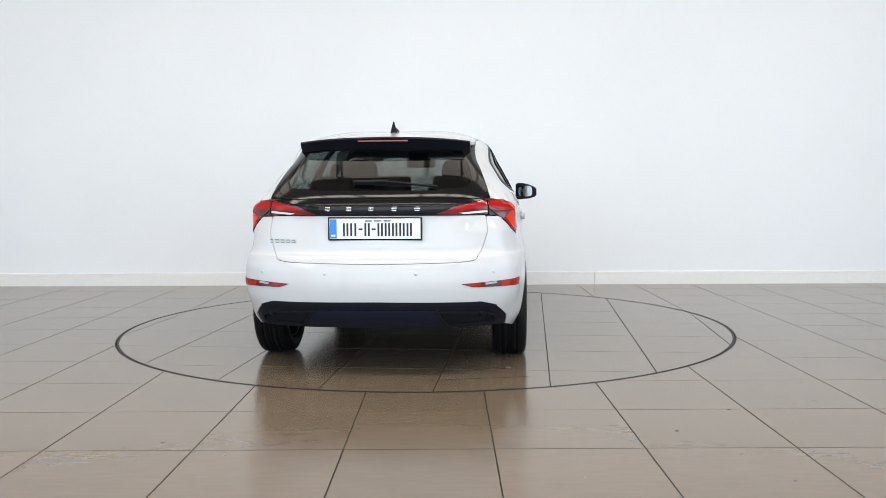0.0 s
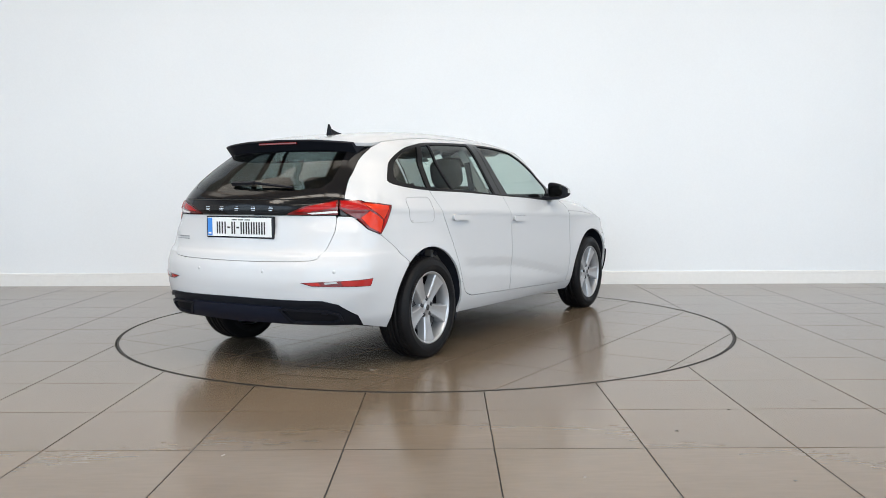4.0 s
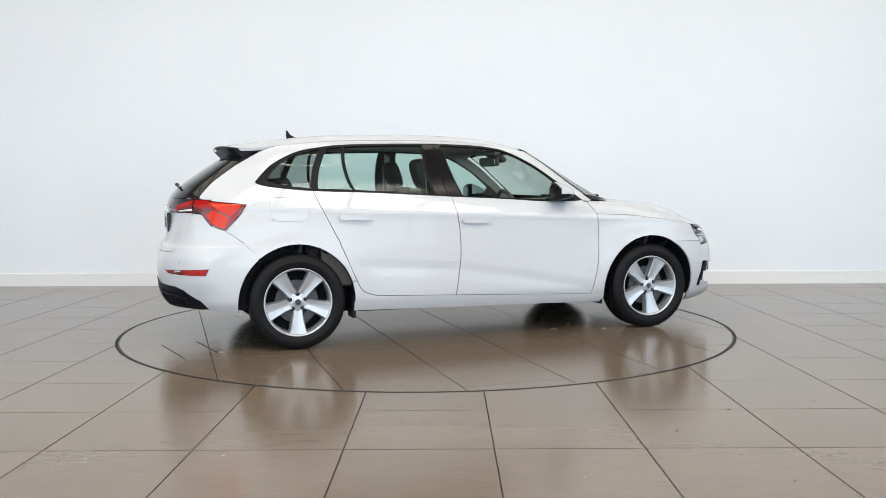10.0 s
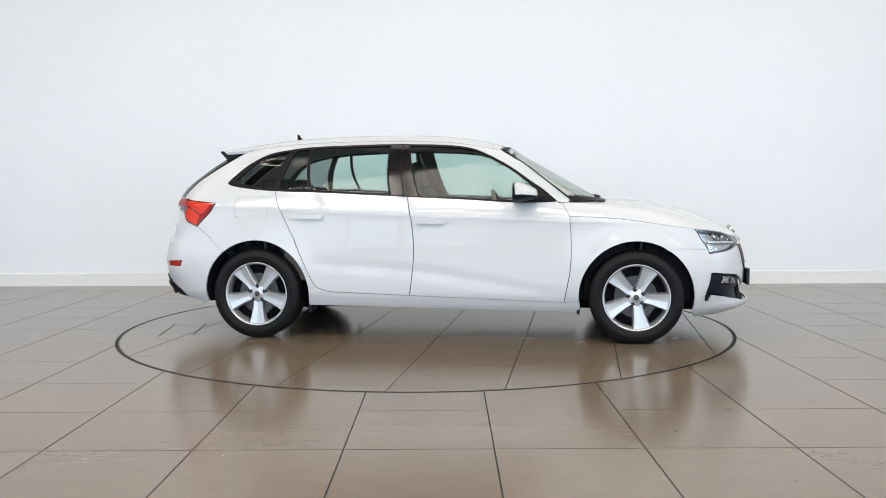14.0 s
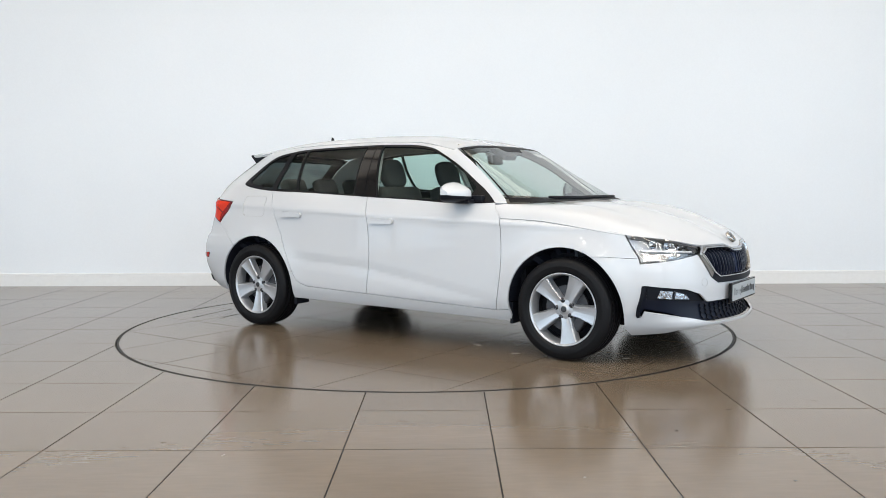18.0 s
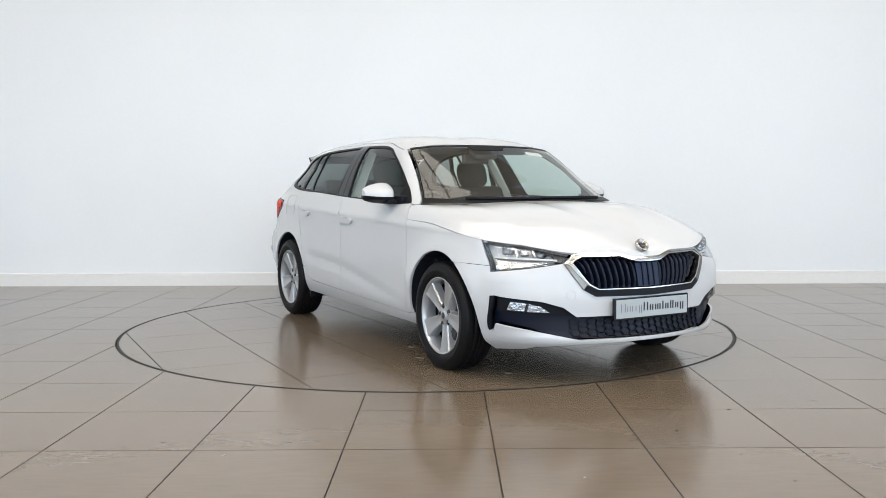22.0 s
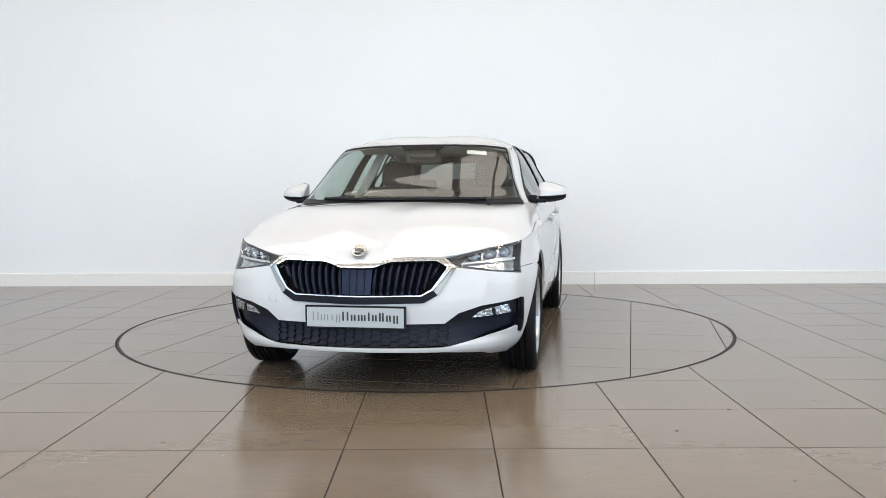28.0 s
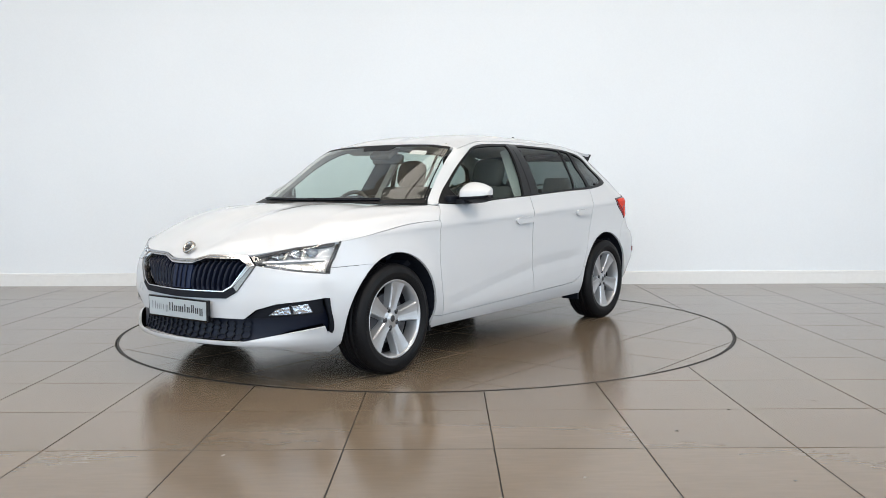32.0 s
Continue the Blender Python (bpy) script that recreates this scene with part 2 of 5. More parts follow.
def outside_disc(poly, radius):
    """Pieces of a convex polygon that lie outside the disc."""
    pieces, rest = [], poly
    for i in range(120):
        (ax, ay), (bx, by) = DISC[i], DISC[(i + 1) % 120]
        nx, ny = (ax + bx) / 2, (ay + by) / 2
        l = math.hypot(nx, ny)
        c = radius * l
        nx, ny = nx / l, ny / l
        out = clip_half(rest, -nx, -ny, -c)
        if len(out) > 2:
            pieces.append(out)
        rest = clip_half(rest, nx, ny, c)
        if len(rest) < 3:
            break
    return pieces


def inside_disc(poly, radius):
    for i in range(120):
        (ax, ay), (bx, by) = DISC[i], DISC[(i + 1) % 120]
        nx, ny = (ax + bx) / 2, (ay + by) / 2
        l = math.hypot(nx, ny)
        poly = clip_half(poly, nx / l, ny / l, radius * l)
        if len(poly) < 3:
            return []
    return poly


verts, faces = [], []
for k in range(120):
    a0 = DISC[k]
    a1 = DISC[(k + 1) % 120]
    i = len(verts)
    verts += [(a0[0] * (R_TABLE + .002), a0[1] * (R_TABLE + .002), -0.0012), (a1[0] * (R_TABLE + .002), a1[1] * (R_TABLE + .002), -0.0012), (a1[0] * 60, a1[1] * 60, -0.0012), (a0[0] * 60, a0[1] * 60, -0.0012)]
    faces.append((i, i + 3, i + 2, i + 1))
floor = tagged(mesh_object("floor", verts, faces, GROUT), "large grey-brown porcelain floor tiles with thin dark joints", "floor", kind="structure")

# ---- turntable ----
turntable = tagged(new("turntable"), "round tiled car turntable set flush in the floor", "turntable")
verts, faces = [], []
for k in range(120):
    (ax, ay), (bx, by) = DISC[k], DISC[(k + 1) % 120]
    i = len(verts)
    verts += [(0, 0, -0.0012), (ax * 2.262, ay * 2.262, -0.0012), (bx * 2.262, by * 2.262, -0.0012)]
    faces.append((i, i + 1, i + 2))
mesh_object("disc", verts, faces, GROUT, turntable)
v, f = lathe([(2.255, -0.02), (2.257, 0.001), (2.268, 0.001), (2.270, -0.02)], 120)
mesh_object("edge_ring", [(x, z, y) for x, y, z in v], [q[::-1] for q in f], RING, turntable, label="dark metal ring round the turntable's edge")

# ---- car: body surface as level outlines (x forward, y left, z up, origin between the axles) ----
CAR_X, CAR_Y = 0.2005, 0.115
WB, HUB_Z, ARCH_R = 1.3245, 0.312, 0.383


def spline(*pairs):
    """Monotone cubic through (z, value) pairs."""
    xs, ys = np.array([p[0] for p in pairs]), np.array([p[1] for p in pairs], float)
    h, d = np.diff(xs), np.diff(ys) / np.diff(xs)
    m = np.zeros(len(xs))
    m[0], m[-1] = d[0], d[-1]
    for i in range(1, len(xs) - 1):
        if d[i - 1] * d[i] > 0:
            w1, w2 = 2 * h[i] + h[i - 1], h[i] + 2 * h[i - 1]
            m[i] = (w1 + w2) / (w1 / d[i - 1] + w2 / d[i])

    def value(x):
        x = np.clip(np.asarray(x, float), xs[0], xs[-1])
        i = np.clip(np.searchsorted(xs, x) - 1, 0, len(xs) - 2)
        t = (x - xs[i]) / h[i]
        return ys[i] * (1 + 2 * t) * (1 - t) ** 2 + m[i] * h[i] * t * (1 - t) ** 2 + ys[i + 1] * t * t * (3 - 2 * t) + m[i + 1] * h[i] * t * t * (t - 1)
    return value


nose_x = spline((0.17, 2.10), (0.21, 2.165), (0.235, 2.190), (0.252, 2.192), (0.30, 2.168), (0.36, 2.158), (0.45, 2.162), (0.55, 2.152), (0.65, 2.13), (0.70, 2.10), (0.76, 2.06), (0.86, 1.95), (0.976, 1.118), (1.05, 0.974), (1.15, 0.797), (1.24, 0.642), (1.34, 0.472), (1.45, 0.287))
tail_x = spline((0.22, 2.06), (0.28, 2.12), (0.34, 2.16), (0.42, 2.178), (0.52, 2.188), (0.60, 2.182), (0.65, 2.165), (0.686, 2.150), (0.700, 2.130), (0.77, 2.114), (0.89, 2.098), (0.94, 2.105), (1.0, 2.085), (1.08, 2.015), (1.17, 1.895), (1.27, 1.745), (1.34, 1.635), (1.45, 1.45))
half_w = spline((0.17, 0.765), (0.21, 0.80), (0.26, 0.832), (0.33, 0.860), (0.45, 0.874), (0.60, 0.885), (0.75, 0.890), (0.842, 0.8945), (0.866, 0.8985), (0.872, 0.8978), (0.905, 0.8848), (0.95, 0.8650), (0.98, 0.851), (1.05, 0.818), (1.15, 0.768), (1.25, 0.712), (1.32, 0.662), (1.36, 0.618), (1.39, 0.560), (1.42, 0.48), (1.46, 0.30))
nose_p, nose_q = spline((0.17, 11.0), (0.80, 11.0), (0.976, 5.1), (1.10, 5.6), (1.34, 9.0), (1.45, 9.0)), spline((0.17, 1.65), (0.80, 1.65), (0.93, 2.8), (0.976, 5.0), (1.10, 4.6), (1.34, 3.4), (1.45, 3.0))
tail_p, tail_q = spline((0.2, 8.8), (0.60, 8.8), (0.80, 7.6), (0.95, 5.9), (1.12, 5.8), (1.30, 6.0), (1.45, 6.0)), spline((0.2, 2.9), (0.60, 2.9), (0.85, 2.8), (1.0, 3.0), (1.3, 4.0), (1.45, 4.0))
belt_tilt = spline((0.55, 0.0), (0.85, 0.04), (1.05, 0.04), (1.30, 0.0))
crease_z = spline((-1.1, 0.55), (-0.8, 0.53), (-0.2, 0.49), (0.2, 0.43), (0.75, 0.335), (0.95, 0.30))

waist_in = spline((0.20, 0.02), (0.31, 0.028), (0.60, 0.050), (0.85, 0.062), (0.95, 0.068), (1.05, 0.072), (1.20, 0.068), (1.376, 0.055), (1.45, 0.05))
waist_along = spline((-2.0, 0.0), (-1.8, 0.40), (-1.66, 0.80), (-1.58, 1.00), (-1.40, 1.20), (-1.23, 1.25), (-0.93, 1.10), (-0.24, 1.0), (0.88, 0.97), (1.10, 1.08), (1.30, 1.10), (1.50, 0.85), (1.69, 0.42), (2.0, 0.0))


def smooth_step(a, b, x):
    t = np.clip((x - a) / (b - a), 0, 1)
    return t * t * (3 - 2 * t)


def outline_at(psi, z):
    """x and y of the body's skin at the angle psi (0 nose, pi tail) and the height z, left half."""
    psi, z = np.broadcast_arrays(np.asarray(psi, float), np.asarray(z, float))
    front = psi <= math.pi / 2
    c, s = np.abs(np.cos(psi)), np.sin(psi)
    a = np.where(front, nose_x(z), tail_x(z))
    p, q = np.where(front, nose_p(z), tail_p(z)), np.where(front, nose_q(z), tail_q(z))
    lo, hi = np.zeros_like(c), np.full_like(c, 1.5)
    for _ in range(40):
        mid = (lo + hi) / 2
        over = (mid * c) ** p + (mid * np.maximum(s, 0)) ** q > 1
        hi, lo = np.where(over, mid, hi), np.where(over, lo, mid)
    r = (lo + hi) / 2
    x = np.where(front, 1, -1) * a * r * c
    y = half_w(z + belt_tilt(z) * x) * r * np.maximum(s, 0)
    # flared wheel arches and the hollow with its crease low on the doors
    side = smooth_step(0.35, 0.8, s)
    for ax, flare in ((WB, 0.038), (-WB, 0.020)):
        d = np.hypot(x - ax, z - HUB_Z)
        low = 0.25 + 0.75 * smooth_step(0.25, 0.60, z)
        y = y + side * low * flare * np.exp(-((d - 0.36) / 0.105) ** 2)
    k = np.where(front, smooth_step(0.92, 1.0, z), 0.0)
    y = y - 0.85 * smooth_step(0.52 - 0.32 * k, 0.70 + 0.10 * k, s) * waist_along(x) * waist_in(z) * (1 - 0.7 * smooth_step(1.20, 1.34, z) * smooth_step(-0.6, -1.3, x))
    # fuller corners of the bumpers and under the lamps
    corner = smooth_step(0.25, 0.45, s)
    y = y + corner * 0.046 * np.exp(-((x + 1.83) / 0.105) ** 2 - ((z - 0.92) / 0.095) ** 2)
    y = y + corner * 0.030 * np.exp(-((x + 1.96) / 0.11) ** 2) * smooth_step(0.33, 0.48, z) * (1 - smooth_step(0.80, 0.92, z))
    y = y + corner * 0.034 * np.exp(-((x - 1.90) / 0.13) ** 2) * smooth_step(0.22, 0.40, z) * (1 - smooth_step(0.56, 0.70, z))
    cz = crease_z(x)
    dip = np.where(z > cz, np.clip(1 - (z - cz) / 0.06, 0, 1), np.clip(1 - (cz - z) / 0.07, 0, 1))
    y = y - 0.005 * dip * smooth_step(-1.05, -0.75, x) * (1 - smooth_step(0.70, 0.92, x))
    return x, y


def skin(psi, z):
    x, y = outline_at(psi, z)
    return np.stack([x, y, np.broadcast_to(np.asarray(z, float), x.shape)], -1)


PSI = np.linspace(0, math.pi, 2001)
_ref = skin(PSI, 0.6)
ARC = np.concatenate([[0], np.cumsum(np.linalg.norm(np.diff(_ref, axis=0), axis=1))])
ARC_END = ARC[-1]


def arc_of(point):
    """A place on the skin as (arc, z): (x, z) seen from the side, ('f', y, z) from the front, ('r', y, z) from the rear."""
    if point[0] == "a":
        return (point[1], point[2])
    if point[0] in ("f", "r"):
        end, y, z = point
        front = end == "f"
        a, p, q = (nose_x(z), nose_p(z), nose_q(z)) if front else (tail_x(z), tail_p(z), tail_q(z))
        x = (1 if front else -1) * 0.95 * a
        yr = min(1, y / float(half_w(z + belt_tilt(z) * x)))
        s = (1 - yr ** q) ** (1 / p)
    else:
        x, z = point
        front = x >= 0
        a, p, q = (nose_x(z), nose_p(z), nose_q(z)) if front else (tail_x(z), tail_p(z), tail_q(z))
        s = min(1, abs(x) / a)
        yr = (1 - s ** p) ** (1 / q)
    psi = math.atan2(yr, s)
    return (float(np.interp(psi if front else math.pi - psi, PSI, ARC)), float(z))


def skin_at(arc, z):
    return skin(np.interp(arc, ARC, PSI), z)


def skin_normal(arc, z):
    e = 0.004
    a = skin_at(np.minimum(arc + e, ARC_END), z) - skin_at(np.maximum(arc - e, 0), z)
    b = skin_at(arc, z + e) - skin_at(arc, z - e)
    n = np.cross(a, b)
    n /= np.linalg.norm(n, axis=-1, keepdims=True)
    return n


def rounded(points, n=6):
    """A smooth curve through points (Catmull-Rom), open."""
    P = [np.array(p, float) for p in points]
    P = [2 * P[0] - P[1]] + P + [2 * P[-1] - P[-2]]
    out = []
    for i in range(1, len(P) - 2):
        for k in range(n):
            t = k / n
            out.append(tuple(0.5 * (2 * P[i] + (P[i + 1] - P[i - 1]) * t + (2 * P[i - 1] - 5 * P[i] + 4 * P[i + 1] - P[i + 2]) * t * t + (3 * P[i] - P[i - 1] - 3 * P[i + 1] + P[i + 2]) * t ** 3)))
    out.append(tuple(P[-2]))
    return out


def grow(poly, d):
    """The polygon moved outwards by d (inwards if negative)."""
    P = np.array(poly)
    area = 0.5 * np.sum(P[:, 0] * np.roll(P[:, 1], -1) - np.roll(P[:, 0], -1) * P[:, 1])
    e = np.roll(P, -1, 0) - P
    n = np.stack([e[:, 1], -e[:, 0]], -1) * (1 if area > 0 else -1)
    n /= np.maximum(np.linalg.norm(n, axis=1, keepdims=True), 1e-9)
    m = n + np.roll(n, 1, 0)
    m /= np.maximum((m * m).sum(1, keepdims=True) / 2, 0.35)
    return P + m * d


def inside(poly, pts):
    P, Q = np.asarray(poly), np.roll(np.asarray(poly), -1, 0)
    x, y = pts[..., 0], pts[..., 1]
    hit = np.zeros(x.shape, bool)
    for (ax, ay), (bx, by) in zip(P, Q):
        if ay != by:
            hit ^= ((ay > y) != (by > y)) & (x < (bx - ax) * (y - ay) / (by - ay) + ax)
    return hit


def sheet(poly, da=0.034, dz=0.016):
    """Cuts a polygon in (arc, z) into grid cells: points and faces."""
    P = np.asarray(poly)
    a0, z0 = np.floor(P.min(0) / (da, dz)) - 1
    a1, z1 = np.ceil(P.max(0) / (da, dz)) + 1
    na, nz = int(a1 - a0), int(z1 - z0)
    ga, gz = (a0 + np.arange(na + 1)) * da, (z0 + np.arange(nz + 1)) * dz
    G = np.stack(np.meshgrid(ga, gz, indexing="ij"), -1)
    ins = inside(P, G)
    edge = np.zeros((na, nz), bool)
    Q = np.roll(P, -1, 0)
    for p, q in zip(P, Q):
        k = max(2, int(np.abs((q - p) / (da, dz)).max() * 9) + 3)
        for t in np.linspace(0, 1, k):
            c = p + (q - p) * t
            edge[min(max(int((c[0] - ga[0]) / da), 0), na - 1), min(max(int((c[1] - gz[0]) / dz), 0), nz - 1)] = True
    some = ins[:-1, :-1] | ins[1:, :-1] | ins[:-1, 1:] | ins[1:, 1:]
    every = ins[:-1, :-1] & ins[1:, :-1] & ins[:-1, 1:] & ins[1:, 1:]
    edge |= some & ~every
    index, pts, faces = {}, [], []

    def vid(p):
        key = (round(float(p[0]), 5), round(float(p[1]), 5))
        if key not in index:
            index[key] = len(pts)
            pts.append(key)
        return index[key]

    def add(ids):
        """Adds a loop of points as faces, split where it touches itself."""
        loop = []
        for k in ids:
            if not loop or loop[-1] != k:
                loop.append(k)
        while len(loop) > 1 and loop[0] == loop[-1]:
            loop.pop()
        for i in range(len(loop)):
            for j in range(i + 1, len(loop)):
                if loop[i] == loop[j]:
                    add(loop[i:j])
                    add(loop[:i] + loop[j:])
                    return
        trimmed = True
        while trimmed and len(loop) > 2:
            trimmed = False
            for i in range(len(loop)):
                (ax, ay), (bx, by), (cx, cy) = pts[loop[i - 1]], pts[loop[i]], pts[loop[(i + 1) % len(loop)]]
                ux, uy, vx, vy = bx - ax, by - ay, cx - bx, cy - by
                if ux * vx + uy * vy < 0 and abs(ux * vy - uy * vx) < 1e-8:
                    loop.pop(i)
                    trimmed = True
                    break
        if len(loop) < 3:
            return
        A = np.array([pts[k] for k in loop])
        area = 0.5 * np.sum(A[:, 0] * np.roll(A[:, 1], -1) - np.roll(A[:, 0], -1) * A[:, 1])
        if abs(area) > 1e-9:
            faces.append(loop if area > 0 else loop[::-1])

    pl = [tuple(p) for p in P]
    for i in range(na):
        for j in range(nz):
            if not edge[i, j]:
                if every[i, j]:
                    faces.append([vid(G[i, j]), vid(G[i + 1, j]), vid(G[i + 1, j + 1]), vid(G[i, j + 1])])
                continue
            c = clip_half(pl, -1, 0, -ga[i])
            for h in ((1, 0, ga[i + 1]), (0, -1, -gz[j]), (0, 1, gz[j + 1])):
                c = clip_half(c, *h) if len(c) > 2 else []
            if len(c) > 2:
                add([vid(p) for p in c])
    return np.array(pts), faces


def shell(pts3, normals, faces, thick, skip=None):
    """Outer face, inner face and rim of a sheet: verts, faces, material slots and corner normals."""
    n = len(pts3)
    verts = list(pts3) + list(pts3 - normals * thick)
    out, slots, cn = [], [], []
    count = {}
    for f in faces:
        out.append(list(f)), slots.append(0), cn.append([normals[k] for k in f])
        g = [k + n for k in f[::-1]]
        out.append(g), slots.append(1), cn.append([-normals[k - n] for k in g])
        for a, b in zip(f, f[1:] + f[:1]):
            count[(a, b)] = count.get((a, b), 0) + 1
    for a, b in count:
        if (b, a) in count or (skip is not None and skip[a] and skip[b]):
            continue
        w = np.cross(pts3[b] - pts3[a], normals[a])
        w = w / max(np.linalg.norm(w), 1e-9)
        out.append([b, a, a + n, b + n]), slots.append(0), cn.append([w] * 4)
    return verts, out, slots, cn


def shell_object(name, halves, mats, parent, label=""):
    verts, faces, slots, cn = [], [], [], []
    for v, f, s, c in halves:
        k = len(verts)
        verts += [tuple(p) for p in v]
        faces += [[i + k for i in q] for q in f]
        slots += s
        cn += c
    me = bpy.data.meshes.new(name)
    me.from_pydata([tuple(map(float, v)) for v in verts], [], faces)
    for m in mats:
        me.materials.append(m)
    me.polygons.foreach_set("material_index", slots)
    me.polygons.foreach_set("use_smooth", [True] * len(me.polygons))
    me.normals_split_custom_set([tuple(map(float, v)) for c in cn for v in c])
    ob = new(name, me)
    ob.parent = parent
    if label:
        ob["label"] = label
    return ob


def mirrored(half):
    v, f, s, c = half
    v = [(p[0], -p[1], p[2]) for p in v]
    return v, [q[::-1] for q in f], s, [[(n[0], -n[1], n[2]) for n in q[::-1]] for q in c]


def skin_patch(points, off=0.0, thick=0.014, gap=0.0018, da=0.034, dz=0.016):
    """The left half of a panel that follows the skin inside an outline of points."""
    A = np.array([arc_of(p) for p in points])
    mid = np.minimum(A[:, 0], ARC_END - A[:, 0]) < 1e-4
    B = grow(A, -gap)
    B[mid, 0] = A[mid, 0]
    B[:, 0] = np.clip(B[:, 0], 0, ARC_END)
    pts, faces = sheet(B, da, dz)
    pos, nrm = skin_at(pts[:, 0], pts[:, 1]), skin_normal(pts[:, 0], pts[:, 1])
    centre = np.minimum(pts[:, 0], ARC_END - pts[:, 0]) < 1e-4
    nrm[centre, 1] = 0
    nrm /= np.linalg.norm(nrm, axis=1, keepdims=True)
    return shell(pos + nrm * off, nrm, faces, thick, centre)


def side_panels(name, points, mat, parent, inner=None, label="", right_only=False, **kw):
    h = skin_patch(points, **kw)
    out = []
    if not right_only:
        out.append(shell_object(name, [h], [mat, inner or DARK], parent, label))
    out.append(shell_object(name, [mirrored(h)], [mat, inner or DARK], parent, label))
    return out


def centre_panel(name, points, mat, parent, inner=None, label="", **kw):
    h = skin_patch(points, **kw)
    return shell_object(name, [h, mirrored(h)], [mat, inner or DARK], parent, label)


def arch(ax, a0, a1, r=ARCH_R, n=22):
    return [(ax + r * math.cos(radians(a0 + (a1 - a0) * k / n)), HUB_Z + r * math.sin(radians(a0 + (a1 - a0) * k / n))) for k in range(n + 1)]


car = tagged(new("hatchback_car"), "white five-door hatchback with silver alloy wheels parked on a turntable", "car")

# shut lines and window lines, shared by neighbours
BELT = rounded([(-1.571, 1.105), (-1.55, 1.088), (-1.43, 1.066), (-1.21, 1.045), (-0.80, 1.030), (-0.24, 1.000), (0.17, 0.980), (0.50, 0.958), (0.80, 0.962)], 5)
DLO_TOP = rounded([(0.80, 0.962), (0.70, 1.045), (0.62, 1.100), (0.46, 1.212), (0.30, 1.297), (0.18, 1.340), (-0.02, 1.364), (-0.42, 1.373), (-0.93, 1.360), (-1.13, 1.338), (-1.29, 1.305), (-1.44, 1.230), (-1.53, 1.150), (-1.571, 1.105)], 5)
DOOR_B = rounded([(-0.238, 1.000), (-0.199, 0.80), (-0.188, 0.605), (-0.205, 0.43), (-0.222, 0.313)], 5)
DOOR_R = rounded([(-1.20, 1.045), (-1.165, 0.95), (-1.038, 0.69), (-0.93, 0.44), (-0.88, 0.366), (-0.79, 0.334)], 5)
DOOR_F = rounded([(0.805, 0.960), (0.850, 0.905), (0.876, 0.862), (0.889, 0.733), (0.886, 0.518), (0.844, 0.274)], 5)
WING_TOP = rounded([(0.876, 0.862), (1.15, 0.849), (1.39, 0.820), (1.55, 0.796), (1.70, 0.774)], 5)
SCREEN_EDGE = rounded([(0.885, 0.960), (0.772, 1.050), (0.545, 1.228), (0.385, 1.332)], 5)


def belt_part(x0, x1):
    xs = [p[0] for p in BELT]
    zs = [p[1] for p in BELT]
    return [(x, float(np.interp(x, xs, zs))) for x in np.linspace(x0, x1, 14)]


side_panels("front_door", belt_part(0.80, -0.238) + DOOR_B[1:] + [(0.30, 0.293)] + DOOR_F[::-1][:-1], PAINT, car, TRIM_IN, gap=0.0026)
side_panels("rear_door", belt_part(-0.238, -1.20) + DOOR_R[1:] + [(-0.5, 0.323), (-0.222, 0.313)] + DOOR_B[::-1][1:-1], PAINT, car, TRIM_IN, gap=0.0026)
side_panels("sill", arch(-WB, 19.5, 1, n=6) + [(-0.945, 0.235), (-0.55, 0.228), (0.0, 0.220), (0.50, 0.213), (0.935, 0.205), (0.945, 0.285)] + [(0.844, 0.274), (0.30, 0.293), (-0.222, 0.313), (-0.5, 0.323)] + DOOR_R[25:14:-1], PAINT, car)
side_panels("front_wing", DOOR_F[10:] + [(0.945, 0.285)] + arch(WB, 176, 60) + [(1.60, 0.645), (1.79, 0.640), (1.755, 0.690), (1.705, 0.770)] + WING_TOP[::-1][:-1], PAINT, car)
ROOF_Z = spline((-1.80, 1.352), (-1.62, 1.374), (-1.32, 1.411), (-1.05, 1.436), (-0.66, 1.449), (-0.44, 1.451), (0.0, 1.437), (0.31, 1.388), (0.48, 1.34))
RAIL = [(x, float(ROOF_Z(x)) - 0.052) for x in np.linspace(0.375, -1.40, 24)]
side_panels("rear_quarter", DOOR_R[15::-1] + belt_part(-1.20, -1.571)[1:] + DLO_TOP[::-1][1:] + [(0.835, 0.957), (0.865, 0.955)] + SCREEN_EDGE + RAIL + [("r", 0.552, 1.315), ("r", 0.584, 1.22), ("r", 0.609, 1.12), ("r", 0.631, 1.00)] + [(-1.88, 0.986), (-1.637, 0.959), (-1.775, 0.790), (-1.673, 0.716), (-1.572, 0.626)] + arch(-WB, 128, 19.5), PAINT, car, HEADLINER)

# bonnet and roof: patches between a centre line and edges
def coons(c0, c1, d0, d1, n, m, crown):
    """Patch between centre line c0 and edge c1 (functions of a) and ends d0 (a=0), d1 (a=1) (functions of b)."""
    A, B = np.linspace(0, 1, n + 1), np.linspace(0, 1, m + 1)
    G = np.zeros((n + 1, m + 1, 3))
    for i, a in enumerate(A):
        for j, b in enumerate(B):
            s = (1 - b) * c0(a) + b * c1(a) + (1 - a) * d0(b) + a * d1(b)
            s = s - ((1 - a) * (1 - b) * c0(0) + (1 - a) * b * c1(0) + a * (1 - b) * c0(1) + a * b * c1(1))
            s[2] += crown(a, b)
            G[i, j] = s
    return G


